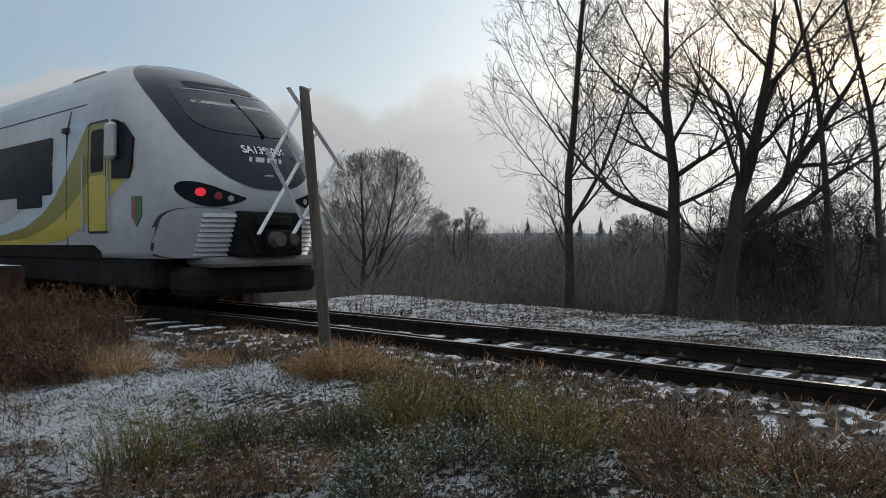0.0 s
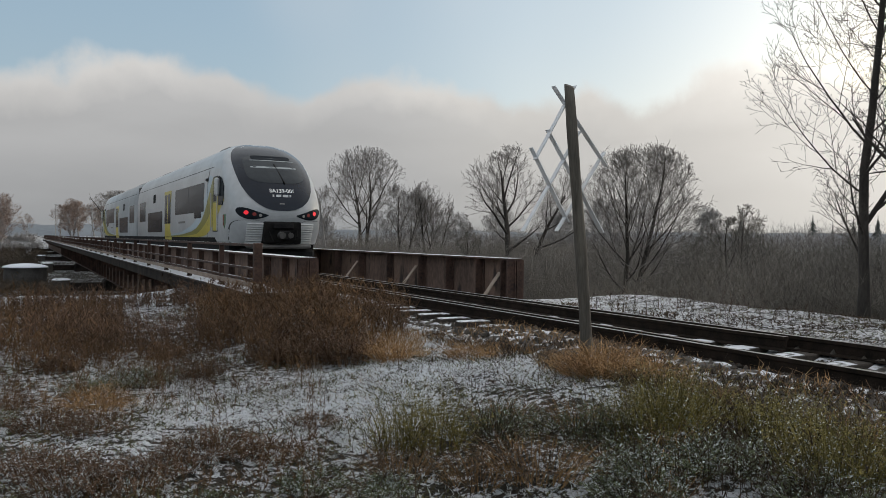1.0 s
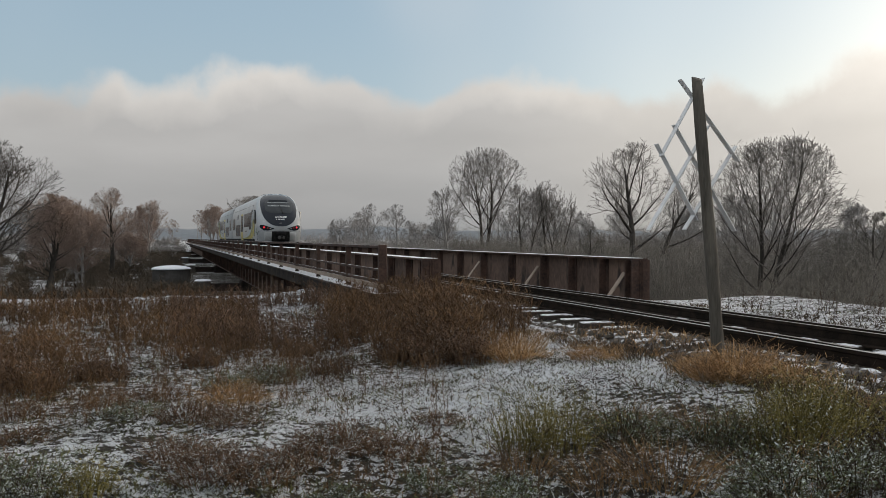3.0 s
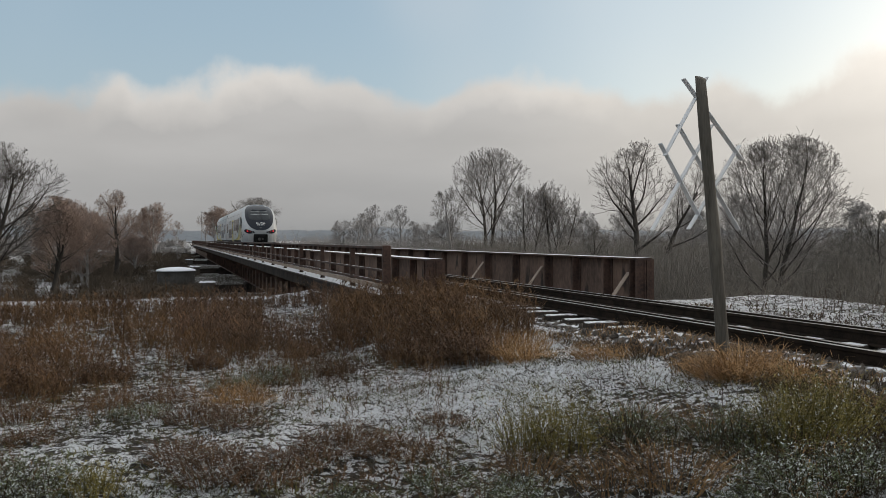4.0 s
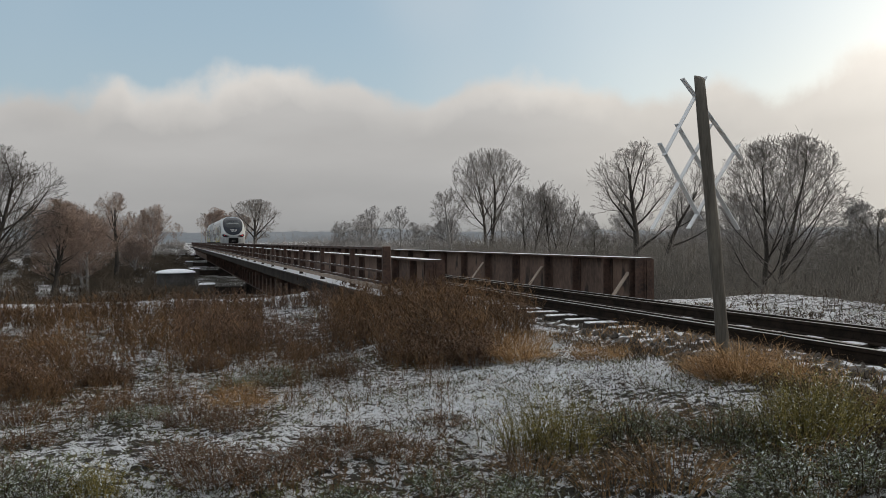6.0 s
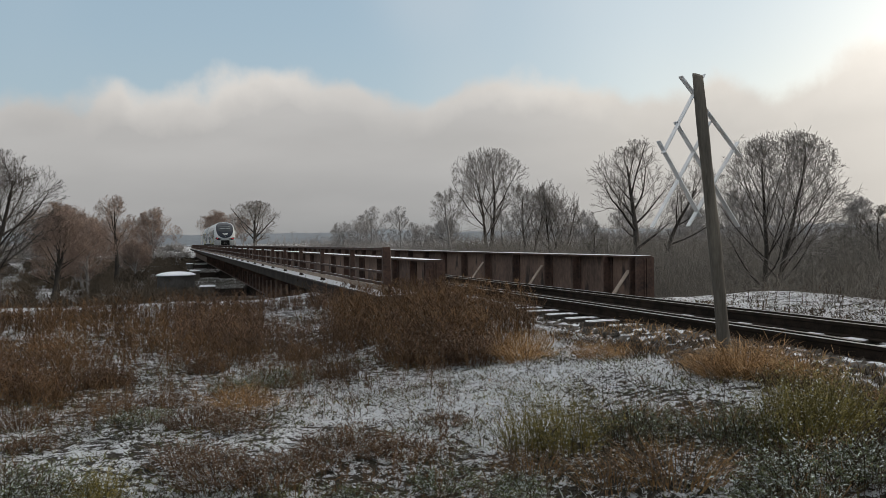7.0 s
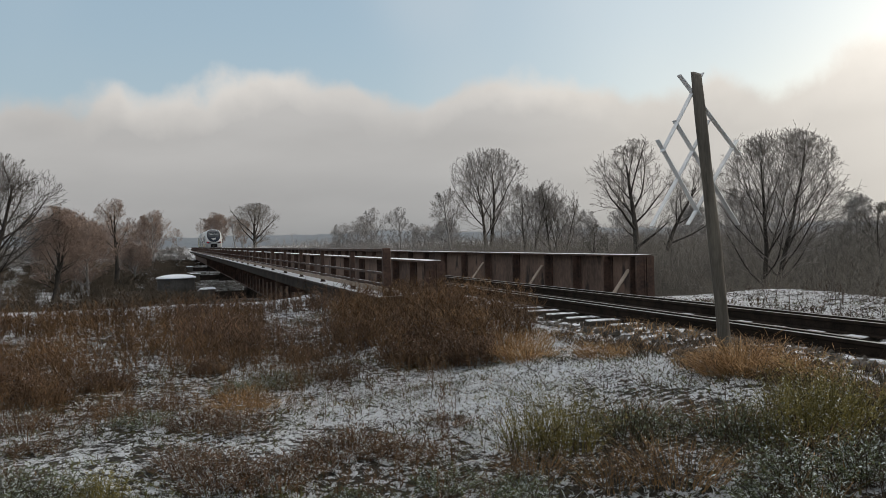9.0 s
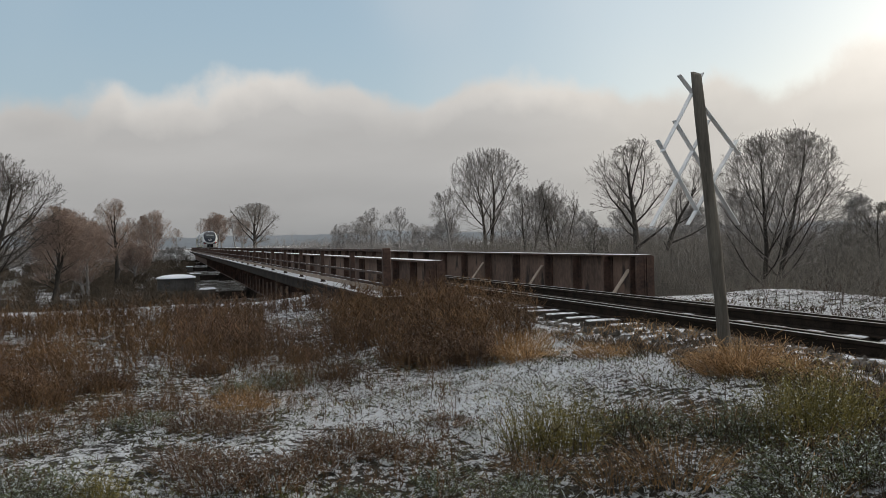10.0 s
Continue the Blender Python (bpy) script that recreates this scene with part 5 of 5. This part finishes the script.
def scatter(n, az0, az1, d0, d1, seed, power=1.0):
    """Spots in a sector of the near ground, angles from the line towards the right."""
    rng = np.random.default_rng(seed)
    az = np.radians(rng.uniform(az0, az1, n))
    d = d0 + (d1 - d0) * rng.random(n) ** power
    x, y = d * np.sin(az), d * np.cos(az)
    return x, y, d, rng


def keep_off_track(x, y):
    return (x < 5.0) | (x > 8.9)


M_GREEN = material("frosted_green_grass", (0.026, 0.030, 0.008), (0.145, 0.138, 0.040), 1.2, 0.85, 0.0, island=0.45)
M_LITTER = material("dark_leaf_litter", (0.014, 0.011, 0.007), (0.07, 0.054, 0.035), 2.0, 0.9, 0.0, island=0.5)
M_DEAD = material("dead_brown_weed", (0.044, 0.022, 0.009), (0.185, 0.100, 0.040), 0.9, 0.9, 0.0, island=0.45)
M_DARKWEED = material("dark_dead_stems", (0.022, 0.014, 0.008), (0.105, 0.068, 0.040), 0.9, 0.9, 0.0, island=0.45)
M_STRAW = material("orange_straw", (0.19, 0.098, 0.036), (0.46, 0.28, 0.125), 1.5, 0.85, 0.0, island=0.4)
M_REDLEAF = material("frosted_reddish_leaf", (0.048, 0.024, 0.013), (0.19, 0.112, 0.066), 4.0, 0.9, 0.0, island=0.45)
M_OLIVE_LEAF = material("olive_leaf", (0.068, 0.058, 0.014), (0.29, 0.235, 0.066), 4.0, 0.85, 0.0, island=0.4)
M_DEEPLEAF = material("deep_green_leaf", (0.035, 0.046, 0.020), (0.135, 0.155, 0.070), 4.0, 0.85, 0.0, island=0.4)
M_FROST = material("frosted_leaf_tips", (0.34, 0.37, 0.34), (0.60, 0.63, 0.62), 2.0, 0.9, 0.0, island=0.35)


def turf(name, label, n, az, d, hgt, mat, seed, wid, thresh=None, nscale=0.5, nseed=40, power=1.25, spread=0.5, invert=False):
    x, y, dd, rng = scatter(n, az[0], az[1], d[0], d[1], seed, power)
    k = keep_off_track(x, y)
    if thresh is not None:
        f = fractal(x * nscale + 50, y * nscale + 50, nseed, 3) + rng.normal(0, 0.035, n)
        k &= (f < thresh) if invert else (f > thresh)
    x, y, dd = x[k], y[k], dd[k]
    m = len(x)
    h = rng.uniform(hgt[0], hgt[1], m)
    tip = np.stack([rng.normal(0, spread, m) * h, rng.normal(0, spread, m) * h, h], 1)
    base = np.stack([x, y, ground_z(x, y) - 0.015], 1)
    w = wid * np.maximum(1.0, dd / 8.0) * rng.uniform(0.6, 1.4, m)
    blades_object(name, label, base, tip, w, mat, seed + 1)


def weeds(name, label, n, az, d, hgt, mat, seed, shoots=9, thresh=None, nscale=0.4, nseed=60, power=1.0, droop=0.25, wid=0.006, lean=0.16):
    """Branching dead plants: a stalk with side shoots."""
    x, y, dd, rng = scatter(n, az[0], az[1], d[0], d[1], seed, power)
    k = keep_off_track(x, y)
    if thresh is not None:
        k &= fractal(x * nscale + 20, y * nscale + 20, nseed, 3) + rng.normal(0, 0.05, n) > thresh
    x, y, dd = x[k], y[k], dd[k]
    m = len(x)
    h = rng.uniform(hgt[0], hgt[1], m)
    base = np.stack([x, y, ground_z(x, y) - 0.02], 1)
    tip = np.stack([rng.normal(0, lean, m) * h, rng.normal(0, lean, m) * h, h], 1)
    w = wid * np.maximum(1.0, dd / 9.0)
    B, T, W = [base], [tip], [w]
    for s in range(shoots):
        t = rng.uniform(0.15, 0.98, m)[:, None]
        a = rng.uniform(0, 6.28, m)
        ln = h * rng.uniform(0.14, 0.38, m)
        B.append(base + tip * t * 0.97)
        T.append(np.stack([np.cos(a) * ln * 0.7, np.sin(a) * ln * 0.7, ln * rng.uniform(-droop, 1.0, m)], 1))
        W.append(w * rng.uniform(0.7, 1.5, m))
    blades_object(name, label, np.concatenate(B), np.concatenate(T), np.concatenate(W), mat, seed + 1)


ALL = (-14, 84)
turf("leaf_litter", "small dark frosted leaves lying in the snow", 120000, ALL, (3.0, 13), (0.012, 0.04), M_LITTER, 490, 0.012, 0.455, 2.6, 39, spread=1.5, power=1.0)
turf("green_leaves", "small green frosted leaves lying in the snow", 52000, ALL, (3.0, 11), (0.02, 0.06), M_GREEN, 495, 0.009, 0.50, 2.4, 38, spread=1.2, power=1.0)
turf("dead_clumps", "dark clumps of dead grass", 26000, (42, 84), (3.4, 8.0), (0.05, 0.20), M_DARKWEED, 498, 0.007, 0.48, 1.2, 37, spread=0.7, power=1.0)
turf("short_grass", "short frosty grass between the snow", 50000, ALL, (3.2, 17), (0.02, 0.07), M_GREEN, 500, 0.008, 0.52, 1.6, 41, spread=0.9)
turf("dead_leaves", "flattened brown dead grass", 70000, ALL, (3.2, 19), (0.02, 0.06), M_DARKWEED, 510, 0.009, 0.52, 1.3, 43, spread=1.1)
turf("tan_litter", "tan dead grass lying in the snow", 16000, ALL, (3.2, 16), (0.02, 0.06), M_STRAW, 515, 0.005, 0.57, 0.9, 44, spread=1.2)
turf("frosted_leaves", "frost-rimmed leaf tips", 30000, ALL, (3.0, 12), (0.02, 0.07), M_FROST, 520, 0.007, 0.47, 1.1, 45, spread=0.9)
turf("rough_grass", "rough frosty grass round the viewpoint", 26000, (84, 346), (0.7, 10.0), (0.03, 0.14), M_DARKWEED, 525, 0.009, 0.42, 0.9, 46, spread=0.9, power=0.8)
turf("near_grass", "rough frosty grass at the near edge", 9000, ALL, (0.7, 3.6), (0.03, 0.14), M_GREEN, 527, 0.009, 0.42, 0.9, 46, spread=0.9, power=0.8)
weeds("brown_stems", "brittle dark brown stems", 700, (18, 80), (3.8, 8.0), (0.15, 0.42), M_DARKWEED, 550, 9, 0.50, 1.0, 50, wid=0.005)
weeds("reddish_stems", "reddish-brown dead stems in low clumps", 1500, (-14, 20), (4.6, 8.8), (0.08, 0.26), M_DEAD, 560, 12, 0.52, 0.8, 52, wid=0.005)
turf("straw_grass", "tan dead grass beside the track", 9000, (44, 84), (3.6, 9.5), (0.06, 0.24), M_STRAW, 570, 0.006, 0.55, 0.8, 54, spread=0.8)
# tall brown weeds on the bank ahead
weeds("brown_weeds", "tall dense reddish-brown dead weeds", 3000, (-16, 6), (9.6, 19.2), (0.20, 0.47), M_DEAD, 580, 18, 0.34, 0.35, 62, 0.8, wid=0.0065)
weeds("bank_weeds", "tall dark brown dead weeds by the bridge end", 2700, (0, 21), (10.2, 18.5), (0.22, 0.54), M_REDLEAF, 590, 16, 0.39, 0.45, 64, 0.85, wid=0.0065)
weeds("tan_weeds", "tan dead weeds beside the bridge end", 1900, (11, 26), (9.3, 15.0), (0.25, 0.70), M_DEAD, 595, 16, 0.42, 0.6, 65, 0.85, wid=0.0065)
weeds("mixed_weeds", "brown dead weeds thinning into the snow", 2300, (-15, 13), (8.3, 11.5), (0.12, 0.42), M_DEAD, 600, 14, 0.50, 0.7, 66, wid=0.005)
weeds("thin_weeds", "sparse brown dead stems standing in the snow", 480, (-15, 20), (6.6, 9.4), (0.15, 0.40), M_DEAD, 605, 13, wid=0.0045)
weeds("bank_edge_weeds", "dark weeds along the edge of the bank", 700, (-18, 13), (22.5, 27.0), (0.3, 0.8), M_DARKWEED, 610, 10, wid=0.008)
weeds("far_bank_weeds", "brown weeds along the snowy strip", 500, (40, 84), (12.5, 17.5), (0.15, 0.5), M_DARKWEED, 620, 8, 0.5, 0.5, 68)
turf("strip_grass", "short dead grass poking through snow", 20000, (33, 84), (10.5, 17.0), (0.03, 0.10), M_DARKWEED, 630, 0.008, 0.54, 1.2, 70, spread=0.8)


def verge(name, label, n, hgt, mat, seed, x0=4.55, x1=5.85, y0=-1.0, y1=9.0):
    """Dead grass along the foot of the rails."""
    rng = np.random.default_rng(seed)
    x, y = rng.uniform(x0, x1, n), rng.uniform(y0, y1, n)
    k = fractal(x * 1.2 + 9, y * 1.2 + 9, seed, 3) + rng.normal(0, 0.05, n) > 0.45
    x, y = x[k], y[k]
    m = len(x)
    h = rng.uniform(hgt[0], hgt[1], m)
    z = np.maximum(ground_z(x, y), np.interp(np.abs(x - TRACK_X), (1.2, 1.5, 1.9, 2.3), (0.34, 0.31, 0.11, -0.1))) - 0.02
    tip = np.stack([rng.normal(0, 0.6, m) * h, rng.normal(0, 0.6, m) * h, h], 1)
    blades_object(name, label, np.stack([x, y, z], 1), tip, 0.008 * rng.uniform(0.6, 1.4, m), mat, seed + 1)


verge("verge_grass", "dark dead grass along the foot of the rails", 16000, (0.04, 0.17), M_DARKWEED, 640)
verge("verge_straw", "tan dead grass along the foot of the rails", 4200, (0.05, 0.20), M_STRAW, 650)
verge("verge_stems", "brown stems beyond the far rail", 2500, (0.05, 0.18), M_DARKWEED, 660, 7.9, 9.3, -1.0, 13.0)


def tuft(name, cx, cy, n, rad, hgt, mat, seed, label):
    rng = np.random.default_rng(seed)
    r, a = rad * np.sqrt(rng.random(n)), rng.uniform(0, 6.28, n)
    x, y = cx + r * np.cos(a), cy + r * np.sin(a) * 0.8
    h = hgt * rng.uniform(0.5, 1.1, n) * (1.1 - 0.6 * r / rad)
    out = 0.55
    tip = np.stack([(np.cos(a) * r / rad * out + rng.normal(0, 0.4, n)) * h, (np.sin(a) * r / rad * out + rng.normal(0, 0.4, n)) * h, h], 1)
    base = np.stack([x, y, ground_z(x, y) - 0.02], 1)
    ob = blades_object(name, label, base, tip, 0.007 * rng.uniform(0.6, 1.4, n), mat, seed + 1)
    return ob


tuft("straw_tuft", 5.75, 6.75, 500, 0.3, 0.26, M_STRAW, 715, "thin tuft of dead grass behind the pole")
tuft("straw_tuft", 4.0, 8.9, 700, 0.6, 0.28, M_STRAW, 720, "low tuft of tan grass on the shoulder")
tuft("straw_tuft", 3.7, 10.6, 1100, 0.7, 0.5, M_STRAW, 730, "tuft of tan grass among the weeds")


# ---- clumps of frosted weeds, each a plant of its own ----
def bush_parts(rng, r, h, stems, leaves, leaf, upright, droop, slim):
    """Arching stems that fan out from a crown, and the leaves set along them."""
    n = stems
    a, q = rng.uniform(0, 2 * np.pi, n), np.sqrt(rng.random(n))
    base = np.stack([np.cos(a) * q * r * 0.75, np.sin(a) * q * r * 0.75, np.full(n, -0.03)], 1)
    hh = h * rng.uniform(0.55, 1.05, n) * (1.08 - 0.45 * q * q)
    out = (1 - upright) * q + rng.normal(0, 0.16, n)
    tip = np.stack([np.cos(a) * out * hh + rng.normal(0, 0.10, n) * hh, np.sin(a) * out * hh + rng.normal(0, 0.10, n) * hh, hh], 1)
    fall = np.stack([tip[:, 0] * 0.6, tip[:, 1] * 0.6, -hh * droop * rng.uniform(0.3, 1.4, n)], 1)

    def along(k, t):
        t = t[:, None]
        return base[k] + tip[k] * t + fall[k] * t * t
    ts = np.array([0.0, 0.35, 0.7, 1.0])
    b = rng.uniform(0, 6.28, n)
    side = np.stack([np.cos(b), np.sin(b), np.zeros(n)], 1)
    sv = np.empty((n, 7, 3))
    idx = np.arange(n)
    for k, t in enumerate(ts[:3]):
        c = along(idx, np.full(n, t))
        w = side * (0.0030 * (1 - 0.6 * t))
        sv[:, 2 * k], sv[:, 2 * k + 1] = c - w, c + w
    sv[:, 6] = along(idx, np.full(n, 1.0))
    o = np.arange(n)[:, None] * 7
    sf = (o + np.array([0, 1, 3, 2])).tolist() + (o + np.array([2, 3, 5, 4])).tolist() + (o + np.array([4, 5, 6])).tolist()
    m = n * leaves
    k = rng.integers(0, n, m)
    t = rng.uniform(0.2, 1.0, m)
    p = along(k, t)
    c = rng.uniform(0, 6.28, m)
    ln = leaf * rng.uniform(0.5, 1.3, m)
    d = np.stack([np.cos(c) * ln, np.sin(c) * ln, ln * rng.uniform(-0.4, 0.9, m)], 1)
    sd = np.stack([-np.sin(c), np.cos(c), rng.normal(0, 0.5, m)], 1) * (ln * slim)[:, None]
    lv = np.stack([p, p + d * 0.5 + sd, p + d, p + d * 0.5 - sd], 1)
    return sv.reshape(-1, 3), sf, lv


def weed_clump(x, y, r, h, label, mats, seed, stems=150, leaves=13, leaf=0.034, frost=0.14, upright=0.45, droop=0.25, slim=0.17):
    rng = np.random.default_rng(seed)
    sv, sf, lv = bush_parts(rng, r, h, stems, leaves, leaf, upright, droop, slim)
    c = thing("weed_clump", label, "weeds", "weed clumps in the snow", at=(x, y, float(ground_z(x, y))))
    tagged(mesh_object("stalk_tangle", sv.tolist(), sf, mats[0], c), kind="stuff")
    white = rng.random(len(lv)) < frost
    for name, pick, mat in (("foliage", ~white, mats[1]), ("frost_rime", white, M_FROST)):
        v = lv[pick].reshape(-1, 3)
        o = np.arange(len(v) // 4)[:, None] * 4
        tagged(mesh_object(name, v.tolist(), (o + np.array([0, 1, 2, 3])).tolist(), mat, c), kind="stuff")


GREEN = (M_OLIVE_LEAF, M_OLIVE_LEAF)
DEEP = (M_DARKWEED, M_DEEPLEAF)
TALL = (M_DEAD, M_REDLEAF)
RED = (M_DEAD, M_REDLEAF)
BROWN = (M_STRAW, M_DARKWEED)
for k, (x, y, r, h, mats, what) in enumerate((
        (2.60, 4.85, 0.34, 0.40, GREEN, 0), (2.36, 4.95, 0.26, 0.33, GREEN, 0), (2.98, 4.62, 0.28, 0.32, DEEP, 0), (3.30, 4.62, 0.24, 0.26, DEEP, 3),
        (2.85, 3.95, 0.40, 0.27, BROWN, 2), (2.55, 4.15, 0.30, 0.22, BROWN, 2), (3.87, 3.95, 0.40, 0.42, GREEN, 0), (4.20, 4.05, 0.36, 0.42, GREEN, 0), (3.52, 4.15, 0.30, 0.30, DEEP, 0),
        (3.40, 3.45, 0.36, 0.28, DEEP, 3), (3.72, 3.30, 0.34, 0.30, DEEP, 3), (3.10, 3.35, 0.30, 0.22, DEEP, 3), (4.45, 3.45, 0.34, 0.36, GREEN, 0), (4.10, 2.75, 0.42, 0.40, GREEN, 0), (3.75, 2.60, 0.34, 0.30, DEEP, 3),
        (4.45, 2.10, 0.40, 0.32, BROWN, 2), (4.15, 1.85, 0.38, 0.36, BROWN, 2), (4.25, 1.25, 0.40, 0.30, BROWN, 2), (3.90, 1.30, 0.34, 0.24, DEEP, 3),
        (1.15, 5.45, 0.40, 0.22, RED, 1), (1.50, 5.30, 0.30, 0.17, RED, 1), (0.85, 5.25, 0.28, 0.18, RED, 1), (0.25, 5.15, 0.36, 0.30, RED, 1), (0.50, 4.95, 0.30, 0.24, RED, 1), (0.02, 5.55, 0.26, 0.24, RED, 1),
        (0.20, 6.70, 0.34, 0.26, RED, 1), (0.45, 6.30, 0.28, 0.20, RED, 1), (-0.77, 5.15, 0.28, 0.28, DEEP, 3), (-1.02, 5.25, 0.26, 0.26, DEEP, 3), (-0.45, 4.95, 0.20, 0.22, GREEN, 0),
        (-0.30, 7.05, 0.28, 0.16, DEEP, 3), (0.60, 8.45, 0.36, 0.22, DEEP, 3), (1.10, 8.70, 0.40, 0.26, DEEP, 3),
        (1.60, 4.60, 0.24, 0.14, DEEP, 3), (1.95, 4.30, 0.22, 0.13, DEEP, 3), (0.95, 4.55, 0.20, 0.14, DEEP, 3), (2.05, 5.85, 0.22, 0.10, RED, 1), (4.65, 2.70, 0.36, 0.30, BROWN, 2), (4.72, 1.55, 0.38, 0.30, BROWN, 2), (4.60, 0.80, 0.40, 0.32, BROWN, 2), (3.60, 0.95, 0.36, 0.24, BROWN, 2), (4.90, 3.35, 0.26, 0.22, BROWN, 2),
        (3.25, 4.95, 0.26, 0.26, BROWN, 2), (2.20, 4.55, 0.26, 0.24, BROWN, 2), (3.60, 4.55, 0.26, 0.26, BROWN, 2), (-0.55, 7.9, 0.30, 0.22, RED, 1), (-1.25, 7.5, 0.28, 0.24, RED, 1), (-0.10, 8.0, 0.26, 0.20, RED, 1), (1.75, 8.75, 0.28, 0.20, RED, 1), (-1.05, 6.6, 0.26, 0.18, RED, 1),
        (3.35, 8.45, 0.42, 0.62, TALL, 4), (3.05, 8.75, 0.42, 0.66, TALL, 4), (2.70, 9.10, 0.42, 0.60, TALL, 4), (3.65, 9.40, 0.40, 0.62, TALL, 4), (3.20, 9.70, 0.46, 0.66, TALL, 4),
        (1.55, 10.2, 0.34, 0.40, TALL, 4), (0.35, 10.0, 0.30, 0.36, TALL, 4), (-1.35, 8.9, 0.40, 0.46, TALL, 4), (-1.75, 9.4, 0.44, 0.50, TALL, 4), (-0.75, 9.5, 0.36, 0.40, TALL, 4))):
    label = ("green-brown weeds flecked with frost", "low reddish-brown frosted weeds in the snow", "tangle of bare brown stems and dead leaves", "dark green weeds rimmed with frost", "tall brown dead weeds beside the bridge end")[what]
    size = max(0.6, r / 0.3) ** 1.6
    weed_clump(x, y, r, h * (1.4, 1.15, 1.3, 1.1, 0.78)[what], label, mats, 900 + k, stems=int((170, 170, 190, 160, 170)[what] * size), leaves=(26, 22, 7, 24, 20)[what], leaf=(0.019, 0.018, 0.024, 0.021, 0.030)[what],
               frost=(0.12, 0.16, 0.12, 0.30, 0.02)[what], upright=(0.80, 0.55, 0.40, 0.55, 0.78)[what], droop=(0.10, 0.25, 0.35, 0.25, 0.08)[what])


STRAW = (M_STRAW, M_STRAW)
for k, (x, y, r, h, n, label) in enumerate(((4.78, 5.62, 0.46, 0.46, 1000, "dense drooping tuft of orange dead grass at the pole"), (5.08, 5.25, 0.38, 0.34, 500, "drooping tuft of orange dead grass by the rails"),
                                            (0.55, 7.40, 0.34, 0.30, 260, "pale flattened grass tuft in the snow"), (3.75, 7.95, 0.36, 0.34, 420, "tan grass tuft on the shoulder of the line"),
                                            (4.35, 7.30, 0.32, 0.26, 260, "thin tan grass tuft in the snow"))):
    weed_clump(x, y, r, h, label, STRAW, 1000 + k, stems=n, leaves=3, leaf=0.13, frost=0.02, upright=0.30, droop=0.50, slim=0.016)


# ---- what moves ----
def motions():
    rows = [(0.0, 9.7), (0.5, 16.15), (1.0, 22.6), (1.5, 29.3), (2.0, 36.3), (2.5, 43.4), (4.0, 65.4), (5.5, 88.2), (7.0, 111.2), (8.0, 127.0), (10.0, 158.0)]
    walk(train, [(t, pose(TRACK_X, y, RAIL_Z)) for t, y in rows])


motions()
